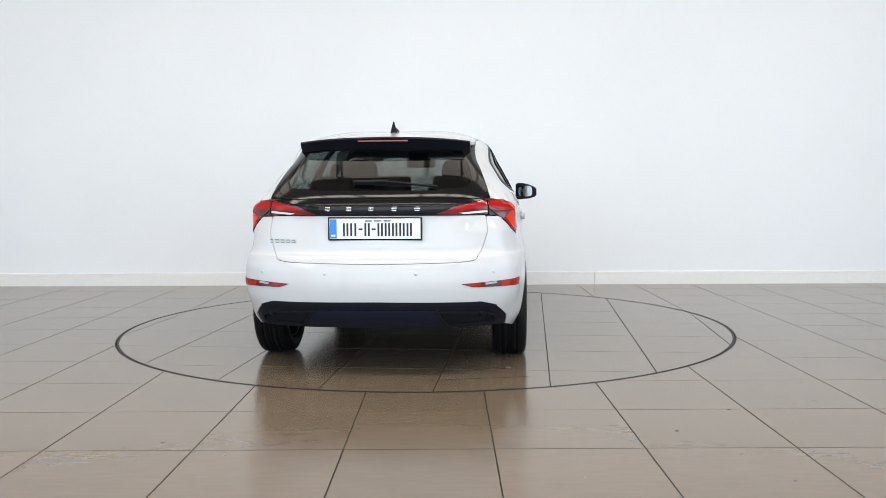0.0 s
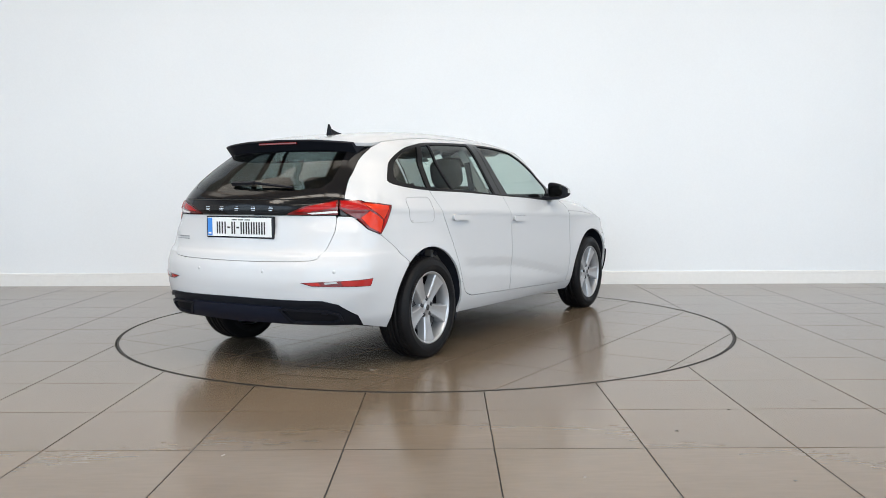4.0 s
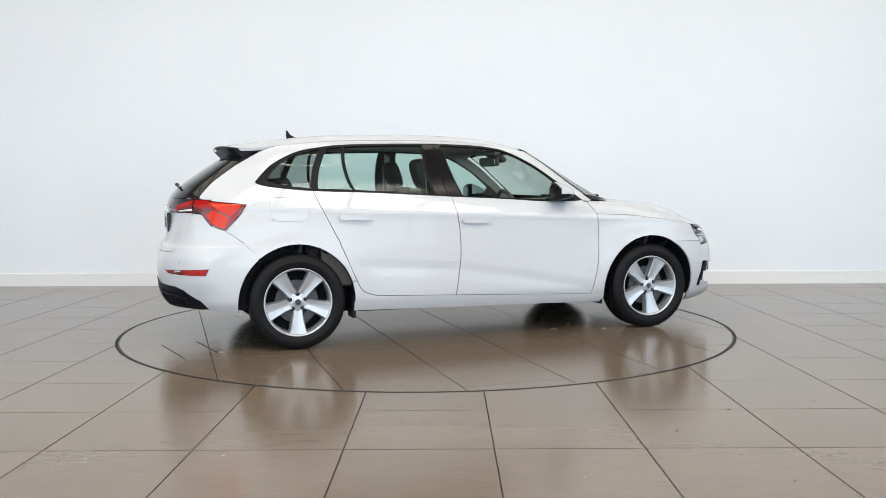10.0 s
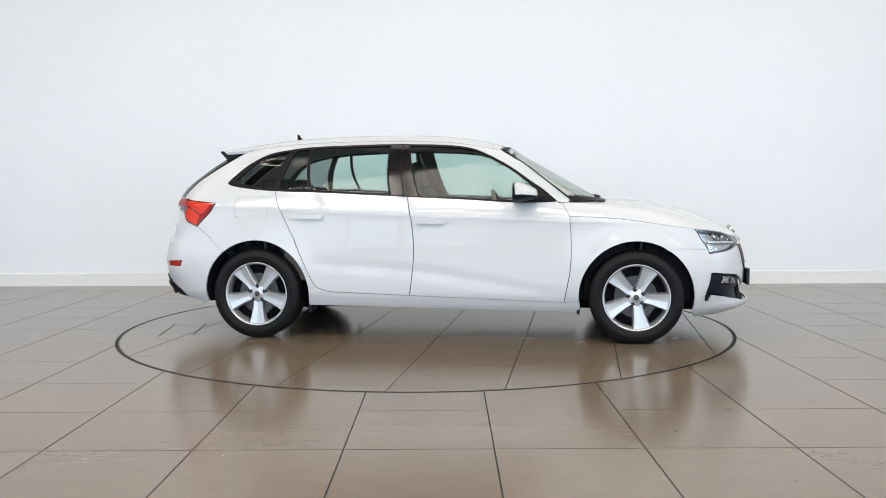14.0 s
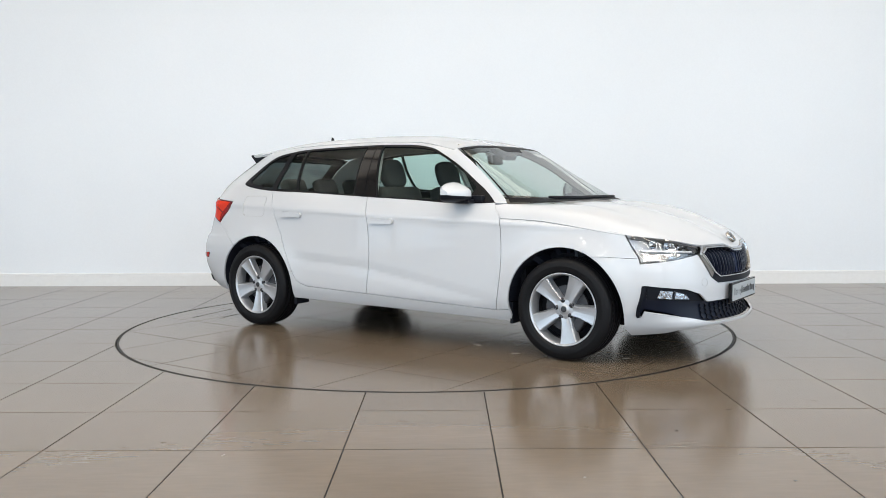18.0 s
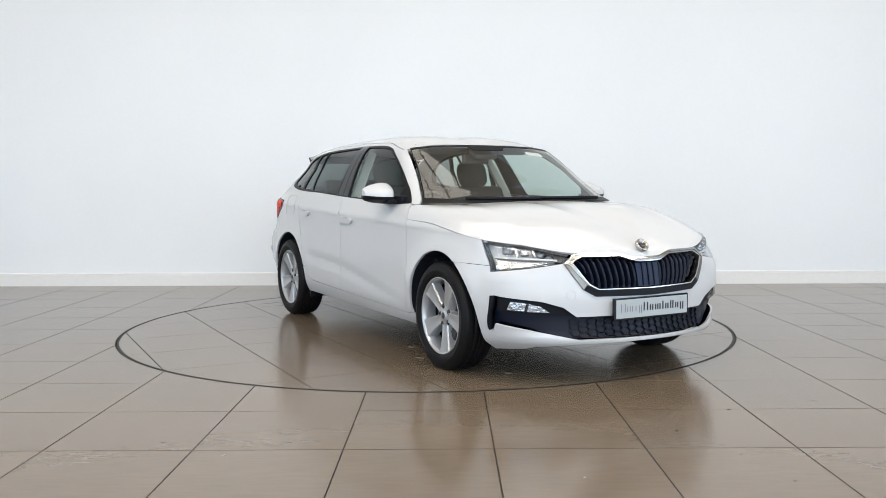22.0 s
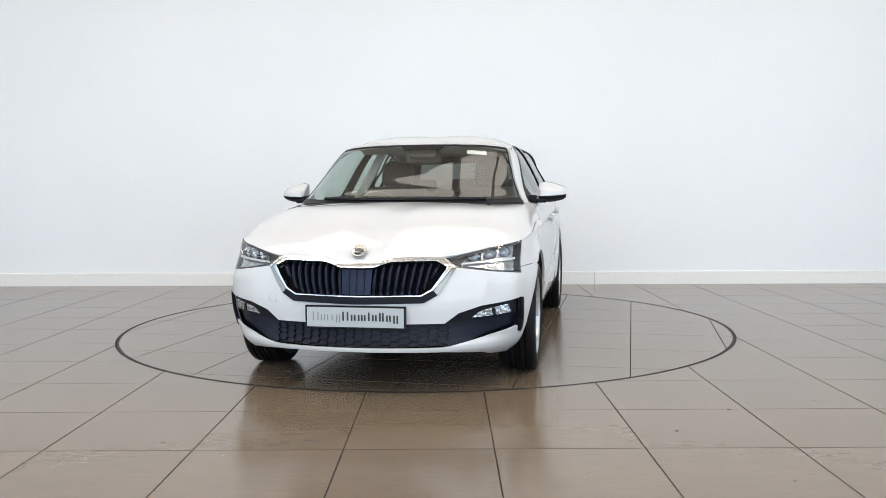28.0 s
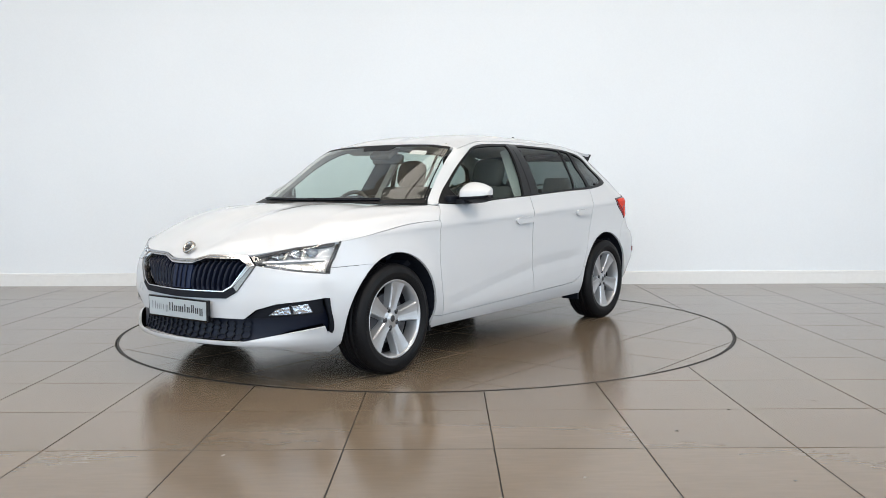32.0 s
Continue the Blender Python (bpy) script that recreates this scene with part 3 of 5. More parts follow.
def along(points):
    """A smooth 3D curve by its length, as a function of 0 to 1."""
    C = np.array(rounded(points, 8))
    L = np.concatenate([[0], np.cumsum(np.linalg.norm(np.diff(C, axis=0), axis=1))])
    L /= L[-1]
    return lambda t: np.array([np.interp(t, L, C[:, k]) for k in range(3)])


def grid_shell(G, thick):
    n, m = G.shape[:2]
    da, db = np.gradient(G, axis=0), np.gradient(G, axis=1)
    N = np.cross(da, db)
    N *= np.where(N[..., 2:] > 0, 1, -1)
    N[:, 0, 1] = 0
    N /= np.linalg.norm(N, axis=2, keepdims=True)
    idx = np.arange(n * m).reshape(n, m)
    faces = []
    for i in range(n - 1):
        for j in range(m - 1):
            f = [int(idx[i, j]), int(idx[i + 1, j]), int(idx[i + 1, j + 1]), int(idx[i, j + 1])]
            p = G.reshape(-1, 3)[f]
            if np.dot(np.cross(p[1] - p[0], p[2] - p[0]), N.reshape(-1, 3)[f[0]]) < 0:
                f = f[::-1]
            faces.append(f)
    skip = np.zeros((n, m), bool)
    skip[:, 0] = True
    return shell(G.reshape(-1, 3), N.reshape(-1, 3), faces, thick, skip.reshape(-1))


def on_skin(x, z, dy=0.0):
    p = skin_at(np.array(arc_of((x, z))[0]), np.array(z))
    return (float(p[0]), float(p[1]) - dy, float(p[2]))


bonnet_edge = along([on_skin(x, z, 0.003) for x, z in ((0.882, 0.864), (1.15, 0.852), (1.39, 0.823), (1.55, 0.799), (1.70, 0.777))])
bonnet_mid = along([(1.14, 0, 0.972), (1.35, 0, 0.948), (1.60, 0, 0.900), (1.82, 0, 0.838), (2.00, 0, 0.762), (2.085, 0, 0.712), (2.118, 0, 0.674)])
def on_front(y, z, off):
    a = arc_of(("f", y, z))
    p, n = skin_at(np.array(a[0]), np.array(z)), skin_normal(np.array(a[0]), np.array(z))
    return tuple(float(v) for v in p + n * off)


lead = [(2.118, 0, 0.674), on_front(0.10, 0.678, 0.006), on_front(0.20, 0.702, 0.006), on_front(0.44, 0.706, 0.006), (1.925, 0.615, 0.740), (1.82, 0.725, 0.760)]
bonnet_lead = along(lead + [tuple(bonnet_edge(1.0))])
bonnet_rear = along([(1.14, 0, 0.972), (1.12, 0.30, 0.968), (1.065, 0.54, 0.958), on_skin(0.990, 0.946, 0.002), on_skin(0.949, 0.908, 0.002), tuple(bonnet_edge(0.0))])
G = coons(bonnet_mid, bonnet_edge, bonnet_rear, bonnet_lead, 34, 26, lambda a, b: 0.14 * b * (1 - b) * math.sin(math.pi * a) ** 1.25 + 0.006 * math.exp(-((b - 0.66) / 0.06) ** 2) * math.sin(math.pi * a) ** 1.2)
# its rear corners reach back to the door along the foot of the windscreen pillar
rear_full = along([(1.14, 0, 0.972), (1.12, 0.30, 0.968), (1.065, 0.54, 0.958), on_skin(0.955, 0.952, 0.001), on_skin(0.90, 0.952, 0.001), on_skin(0.838, 0.950, 0.001), on_skin(0.861, 0.905, 0.001), tuple(bonnet_edge(0.0))])
for i, a in enumerate(np.linspace(0, 1, 35)):
    for j, b in enumerate(np.linspace(0, 1, 27)):
        G[i, j] += (1 - a) ** 5 * (rear_full(b) - bonnet_rear(b))
h = grid_shell(G, 0.014)
shell_object("bonnet", [h, mirrored(h)], [PAINT, DARK], car, "white bonnet with soft ridges")

roof_edge = along([on_skin(x, float(ROOF_Z(x)) - 0.050) for x in np.linspace(0.378, -1.38, 12)] + [(-1.53, 0.535, 1.337), (-1.66, 0.512, 1.334)])
roof_mid = along([(x, 0, float(ROOF_Z(x))) for x in np.linspace(0.43, -1.74, 14)])
roof_front = along([roof_mid(0), (0.428, 0.2, 1.355), (0.412, 0.42, 1.345), tuple(roof_edge(0))])
roof_rear = along([roof_mid(1), (-1.735, 0.25, 1.353), (-1.705, 0.42, 1.342), tuple(roof_edge(1))])
G = coons(roof_mid, roof_edge, roof_front, roof_rear, 40, 22, lambda a, b: 0.085 * b * (1 - b) * (0.35 + 0.65 * math.sin(math.pi * a) ** 0.5) * (0.4 + b))
h = grid_shell(G, 0.02)
shell_object("roof", [h, mirrored(h)], [PAINT, HEADLINER], car)

# windscreen and rear glass
SCREEN_LOW = [("f", 0.0, 0.972), ("f", 0.3, 0.970), ("f", 0.55, 0.966)]
SCREEN_TOP = [(0.405, 1.330), ("f", 0.45, 1.348), ("f", 0.2, 1.356), ("f", 0.0, 1.358)]
screen = centre_panel("windscreen", SCREEN_LOW + [(x + 0.010, z + 0.004) for x, z in SCREEN_EDGE[:-1]] + SCREEN_TOP, GLASS_FRONT, car, CLEAR, "large raked windscreen of pale tinted glass", thick=0.004, gap=0.001)
rear_glass = centre_panel("rear_window", [("r", 0.0, 1.0), ("r", 0.630, 1.0), ("r", 0.608, 1.12), ("r", 0.583, 1.22), ("r", 0.551, 1.31), ("r", 0.0, 1.318)], GLASS_REAR, car, CLEAR, "dark tinted rear window", thick=0.004, gap=0.001)
for ob in (screen, rear_glass):
    ob.visible_shadow = False
centre_panel("tailgate_gloss_panel", [("r", 0.0, 0.908), ("r", 0.335, 0.909), ("r", 0.44, 0.958), ("r", 0.606, 0.995), ("r", 0.0, 0.998)], GLOSS_BLACK, car, label="glossy black panel below the rear window")
centre_panel("tailgate", [("r", 0.0, 0.905), ("r", 0.60, 0.905)] + [("r", y, z) for y, z in rounded([(0.603, 0.89), (0.590, 0.79), (0.562, 0.690), (0.518, 0.653), (0.25, 0.643), (0.0, 0.640)], 5)], PAINT, car)
centre_panel("rear_bumper", [("r", y, z) for y, z in rounded([(0.603, 0.89), (0.590, 0.79), (0.562, 0.690), (0.518, 0.653), (0.25, 0.643), (0.0, 0.640)], 5)][::-1] + [("r", 0.612, 0.900), ("r", 0.70, 0.893), (-1.908, 0.884), (-1.865, 0.825), (-1.775, 0.790), (-1.673, 0.716), (-1.572, 0.626)] + arch(-WB, 128, 190)[1:] + [(-1.69, 0.238), (-1.873, 0.272), (-1.933, 0.336), ("r", 0.66, 0.400), ("r", 0.585, 0.424), ("r", 0.0, 0.428)], PAINT, car, gap=0.0011)
side_panels("tail_lamp", [("r", 0.612, 0.993), ("r", 0.70, 0.990), (-1.88, 0.984), (-1.640, 0.958), (-1.775, 0.792), (-1.862, 0.826), (-1.905, 0.888), (-1.94, 0.920), ("r", 0.618, 0.945)], RED_DARK, car, label="wedge-shaped red tail lamp on the rear wing", thick=0.03, off=0.004)
side_panels("tail_lamp_inner", [("r", 0.335, 0.912), ("r", 0.44, 0.958), ("r", 0.606, 0.993), ("r", 0.612, 0.908), ("r", 0.44, 0.908)], RED_DARK, car, label="tapering red tail lamp on the tailgate", thick=0.03, off=0.004)
# Flat red tones stand in for the facets' tilt and inner glow
for pts, mat in (([("r", 0.40, 0.928), ("r", 0.46, 0.953), ("r", 0.600, 0.982), ("r", 0.602, 0.950), ("r", 0.48, 0.930)], RED),
                 ([("r", 0.622, 0.984), ("r", 0.70, 0.981), (-1.875, 0.974), (-1.84, 0.935), (-1.92, 0.938), ("r", 0.625, 0.953)], RED),
                 ([(-1.865, 0.970), (-1.672, 0.952), (-1.745, 0.880), (-1.83, 0.935)], RED_GLOW_TONE),
                 ([(-1.845, 0.928), (-1.755, 0.872), (-1.782, 0.806), (-1.852, 0.836), (-1.885, 0.890)], RED_GLOW_TONE),
                 ([(-1.667, 0.947), (-1.738, 0.872), (-1.776, 0.806)], RED)):
    side_panels("lamp_facet", pts, mat, car, off=0.0065, thick=0.004, gap=-0.001, label="red lamp facet with tilt and glow put into its tone")
side_panels("reversing_lamp", [("r", 0.46, 0.920), ("r", 0.609, 0.934), ("r", 0.612, 0.920), ("r", 0.49, 0.912)], PLATE_W, car, label="pale clear reversing lamp strip", thick=0.02, off=0.0065, gap=0.001)
side_panels("indicator_strip", [("r", 0.620, 0.942), (-1.94, 0.917), (-1.908, 0.888), ("r", 0.70, 0.898), ("r", 0.620, 0.905)], LAMP_DARK, car, label="dark lower strip of the tail lamp", thick=0.02, off=0.003, gap=0.001)
centre_panel("rear_diffuser", [("r", 0.0, 0.428), ("r", 0.585, 0.424), ("r", 0.66, 0.400), (-1.933, 0.336), (-1.873, 0.276), ("r", 0.69, 0.272), ("r", 0.0, 0.276)], BLACK, car, label="black plastic rear diffuser", off=-0.006)
h = skin_patch([("r", 0.0, 0.432), ("r", 0.585, 0.428), ("r", 0.662, 0.404), ("r", 0.640, 0.388), ("r", 0.572, 0.408), ("r", 0.0, 0.412)], off=0.007, thick=0.02, gap=0)
shell_object("diffuser_lip", [h, mirrored(h)], [BLACK, DARK], car, "black upper lip of the diffuser")
side_panels("rear_reflector", [("r", 0.474, 0.530), (-1.885, 0.550), (-1.903, 0.506), ("r", 0.54, 0.510)], RED_DARK, car, label="slim red reflector strip in the bumper", off=0.003, gap=0)
# Pale middle field paints a mirrored highlight into the red lens
for pts, mat in (([("r", 0.500, 0.527), ("r", 0.575, 0.5325), ("r", 0.588, 0.514), ("r", 0.545, 0.514)], RED_MARKER),
                 ([("r", 0.600, 0.533), ("r", 0.655, 0.537), ("r", 0.660, 0.528), ("r", 0.606, 0.522)], PLATE_GREY),
                 ([("r", 0.672, 0.538), (-1.893, 0.546), (-1.908, 0.510), ("r", 0.680, 0.512)], RED_MARKER)):
    side_panels("reflector_field", pts, mat, car, off=0.0045, thick=0.003, gap=0, label="reflector lens field, the pale one a painted reflection")

side_panels("scuttle_panel", [(0.76, 0.955), (0.975, 0.957), (1.03, 0.94), (1.00, 0.848), (0.84, 0.850), (0.80, 0.90)], PAINT, car, off=-0.010, thick=0.004, gap=0)
side_panels("seam_flange", [(x, z + 0.010) for x, z in WING_TOP[1:]] + [(x, z - 0.012) for x, z in WING_TOP[:0:-1]], PAINT, car, off=-0.013, thick=0.003, gap=0)
side_panels("seam_flange", [(1.49, 0.658), (1.62, 0.656), (1.62, 0.634), (1.535, 0.630), (1.515, 0.644)], PAINT, car, off=-0.006, thick=0.003, gap=0)
side_panels("seam_flange", [(-1.545, 0.636), (-1.66, 0.718), (-1.685, 0.700), (-1.578, 0.608), (-1.560, 0.614)], PAINT, car, off=-0.006, thick=0.003, gap=0)

# front
GRILLE = [("f", y, z) for y, z in ((0.0, 0.672), (0.10, 0.674), (0.19, 0.699), (0.434, 0.702), (0.494, 0.652), (0.406, 0.516), (0.342, 0.478), (0.0, 0.471))]
GRILLE_IN = [("f", y, z) for y, z in ((0.0, 0.650), (0.085, 0.652), (0.175, 0.679), (0.395, 0.682), (0.452, 0.655), (0.375, 0.546), (0.325, 0.517), (0.0, 0.513))]
HEADLAMP = [("f", 0.444, 0.700), ("f", 0.66, 0.752), (1.705, 0.776), (1.76, 0.690), (1.80, 0.611), ("f", 0.66, 0.630), ("f", 0.492, 0.655)]
FOG_TOP = [("f", 0.44, 0.370), ("f", 0.507, 0.422), ("f", 0.606, 0.456), ("f", 0.70, 0.470), (1.838, 0.484)]
INTAKE = [("f", 0.0, 0.368)] + FOG_TOP + [(1.782, 0.298), (1.802, 0.296), (1.822, 0.330), ("f", 0.60, 0.290), ("f", 0.433, 0.250), ("f", 0.0, 0.254)]
centre_panel("front_bumper", GRILLE[4:][::-1] + [("f", 0.492, 0.655), ("f", 0.66, 0.630), (1.80, 0.609), (1.79, 0.640), (1.60, 0.645)] + arch(WB, 60, -14)[1:] + [(1.715, 0.172), (1.90, 0.192), ("f", 0.62, 0.210), ("f", 0.44, 0.226), ("f", 0.0, 0.231)] + INTAKE[::-1], PAINT, car, gap=0.0011)

# ---- car: windows ----
def keyhole(outer, holes):
    """One outline with holes, joined by seams of no width."""
    poly = [tuple(arc_of(p)) for p in outer]

    def area(q):
        return sum(q[i][0] * q[(i + 1) % len(q)][1] - q[(i + 1) % len(q)][0] * q[i][1] for i in range(len(q)))
    for h in holes:
        h = [tuple(arc_of(p)) for p in h]
        if area(h) * area(poly) > 0:
            h = h[::-1]
        _, i, j = min((math.dist(p, q), i, j) for i, p in enumerate(poly) for j, q in enumerate(h))
        poly = poly[:i + 1] + h[j:] + h[:j + 1] + poly[i:]
    return poly


def frame_patch(outer, holes, off=0.0, thick=0.012):
    pts, faces = sheet(keyhole(outer, holes))
    pos, nrm = skin_at(pts[:, 0], pts[:, 1]), skin_normal(pts[:, 0], pts[:, 1])
    return shell(pos + nrm * off, nrm, faces, thick)


PANE_QUARTER = rounded([(-1.500, 1.122), (-1.441, 1.190), (-1.351, 1.258), (-1.254, 1.296), (-1.130, 1.324)], 4) + [(-1.212, 1.058)] + rounded([(-1.347, 1.074), (-1.455, 1.096), (-1.495, 1.112)], 3)
PANE_SMALL = [(-1.165, 1.058), (-1.078, 1.328), (-0.975, 1.342), (-0.938, 1.050)]
PANE_REAR = [(-0.918, 1.049), (-0.952, 1.344), (-0.66, 1.355), (-0.396, 1.359), (-0.368, 1.014)]
PANE_FRONT = [(-0.245, 1.359)] + rounded([(-0.02, 1.350), (0.173, 1.329), (0.297, 1.283), (0.455, 1.198), (0.58, 1.108), (0.635, 1.062)], 4) + [(0.60, 0.966), (-0.147, 0.998)]
panes = (PANE_QUARTER, PANE_SMALL, PANE_REAR, PANE_FRONT)
h = frame_patch(BELT + DLO_TOP[1:-1], panes, off=0.002)
for half in (h, mirrored(h)):
    shell_object("window_frame", [half], [SEAL, TRIM_IN], car, "black window surround with gloss pillars")
for nm, pane in zip(("quarter_window", "fixed_window", "rear_door_window", "front_door_window"), panes):
    for ob in side_panels(nm, pane, GLASS_QUARTER if nm == "quarter_window" else GLASS, car, CLEAR, off=-0.004, thick=0.003, gap=-0.003):
        ob.visible_shadow = False
# gloss black pillar covers
side_panels("pillar_cover", [(-0.385, 1.372), (-0.30, 1.373), (-0.262, 1.002), (-0.352, 1.008)], GLOSS_BLACK, car, off=0.0045, thick=0.004, label="gloss black pillar cover")
side_panels("pillar_cover", [(-0.298, 1.373), (-0.255, 1.372), (-0.158, 0.998), (-0.258, 1.002)], GLOSS_BLACK, car, off=0.0045, thick=0.004, label="gloss black pillar cover")

# black border of the windscreen and the rear glass
INNER_EDGE = [("a", arc_of((x + 0.012, z + 0.004))[0] - 0.021, z + 0.004) for x, z in (SCREEN_EDGE[-2], SCREEN_EDGE[10], SCREEN_EDGE[5], SCREEN_EDGE[2])]
h = skin_patch(SCREEN_LOW + [(x + 0.012, z + 0.004) for x, z in SCREEN_EDGE[:-1]] + SCREEN_TOP + [("f", 0.0, 1.318), ("f", 0.12, 1.318), ("f", 0.15, 1.344), ("f", 0.45, 1.337)] + INNER_EDGE + [("f", 0.55, 0.984), ("f", 0.3, 0.988), ("f", 0.0, 0.990)], off=0.0015, thick=0.003, gap=0.0)
shell_object("windscreen_border", [h, mirrored(h)], [SEAL, SEAL], car, "black border of the windscreen")
h = skin_patch([("r", 0.0, 1.0), ("r", 0.630, 1.0), ("r", 0.608, 1.12), ("r", 0.583, 1.22), ("r", 0.551, 1.31), ("r", 0.0, 1.318), ("r", 0.0, 1.288), ("r", 0.47, 1.278), ("r", 0.505, 1.20), ("r", 0.53, 1.10), ("r", 0.50, 1.062), ("r", 0.3, 1.045), ("r", 0.0, 1.040)], off=0.0015, thick=0.003, gap=0.0)
shell_object("rear_window_border", [h, mirrored(h)], [GLOSS_BLACK, SEAL], car, "gloss black border of the rear window")

# cowl under the windscreen and its wipers
bm = bmesh.new()
box(bm, 0.98, 1.12, -0.56, 0.56, 0.90, 0.958, 0.01)
part("cowl", bm, BLACK, car)
# ---- car: roof end, aerial, rear wiper ----
verts, faces = [], []
N = 24
for k in range(-N, N + 1):
    p = roof_rear(abs(k) / N)
    s = 1 if k >= 0 else -1
    for dx, dz in ((-0.020, 0.003), (-0.026, -0.006), (0.032, -0.068), (0.10, -0.064), (0.10, -0.012)):
        verts.append((p[0] + dx, s * p[1], p[2] + dz))
for k in range(2 * N):
    for i in range(5):
        j = (i + 1) % 5
        faces.append((k * 5 + i, k * 5 + j, (k + 1) * 5 + j, (k + 1) * 5 + i))
faces += [tuple(range(5)), tuple(range(2 * N * 5 + 4, 2 * N * 5 - 1, -1))]
mesh_object("roof_spoiler", verts, faces, BLACK, car, label="gloss black spoiler under the roof's rear edge")
bm = bmesh.new()
box(bm, -1.772, -1.75, -0.15, 0.15, 1.330, 1.344, 0.004)
part("high_brake_lamp", bm, RED_DARK, car, "slim red brake lamp in the spoiler")
bm = bmesh.new()
prof = [(-1.255, 1.489), (-1.243, 1.488), (-1.225, 1.460), (-1.195, 1.440), (-1.130, 1.428), (-1.10, 1.418), (-1.25, 1.412)]
v0 = [bm.verts.new((x, 0.003 if z > 1.45 else 0.024, z)) for x, z in prof]
v1 = [bm.verts.new((x, -0.003 if z > 1.45 else -0.024, z)) for x, z in prof]
bm.faces.new(v0), bm.faces.new(v1[::-1])
for i in range(len(prof)):
    j = (i + 1) % len(prof)
    bm.faces.new((v0[j], v0[i], v1[i], v1[j]))
part("roof_aerial", bm, BLACK, car, "black shark-fin aerial")


def glass_point(y, z, off):
    a, zz = arc_of(("r", abs(y), z))
    p, n = skin_at(np.array(a), np.array(zz)), skin_normal(np.array(a), np.array(zz))
    p = p + n * off
    return Vector((p[0], math.copysign(p[1], y), p[2]))


def rod(bm, a, b, w0, w1, t):
    """A tapering bar from a to b, w wide and t thick."""
    d = (b - a)
    side = d.cross(Vector((1, 0, 0.6))).normalized()
    up = side.cross(d).normalized()
    ring = []
    for p, w in ((a, w0), (b, w1)):
        ring.append([bm.verts.new(p + side * w * i / 2 + up * t * j / 2) for i, j in ((-1, -1), (1, -1), (1, 1), (-1, 1))])
    bm.faces.new(ring[0][::-1]), bm.faces.new(ring[1])
    for i in range(4):
        bm.faces.new((ring[0][i], ring[0][(i + 1) % 4], ring[1][(i + 1) % 4], ring[1][i]))


wiper = bmesh.new()
rod(wiper, glass_point(0.13, 1.080, 0.016), glass_point(-0.06, 1.074, 0.028), 0.020, 0.018, 0.02)
rod(wiper, glass_point(-0.05, 1.074, 0.028), glass_point(-0.34, 1.056, 0.016), 0.013, 0.007, 0.012)
part("rear_wiper", wiper, BLACK, car, "black rear wiper")

# windscreen wipers at rest on the foot of the glass
def screen_point(y, z, off):
    p = on_front(abs(y), z, off)
    return Vector((p[0], math.copysign(p[1], y), p[2]))


for y0, y1, z0, z1 in ((-0.56, 0.0, 0.986, 0.978), (-0.08, 0.56, 0.982, 0.982)):
    bm = bmesh.new()
    ys = np.linspace(y0, y1, 6)
    for k in range(5):
        za, zb = z0 + (z1 - z0) * k / 5, z0 + (z1 - z0) * (k + 1) / 5
        rod(bm, screen_point(float(ys[k]), za, 0.010), screen_point(float(ys[k + 1]), zb, 0.010), 0.014, 0.014, 0.010)
    part("windscreen_wiper", bm, BLACK, car, "black windscreen wiper")

# ---- car: wheels ----
def tyre_profile():
    half = [(0.221, 0.086), (0.230, 0.099), (0.245, 0.1045), (0.262, 0.1060), (0.266, 0.1075), (0.270, 0.1060), (0.288, 0.1035), (0.303, 0.096), (0.3115, 0.086), (0.3145, 0.074), (0.3155, 0.062), (0.3155, 0.050), (0.3085, 0.048), (0.3085, 0.042), (0.316, 0.040), (0.316, 0.016), (0.309, 0.014), (0.309, 0.006), (0.316, 0.004)]
    return half + [(r, -h) for r, h in half[::-1]]


# Dark metal for the bolts and for shade painted into the rim
BOLT_AND_SHADE = material("bolt_and_shade_dark", (0.035, 0.035, 0.04), 0.35, metal=0.6)


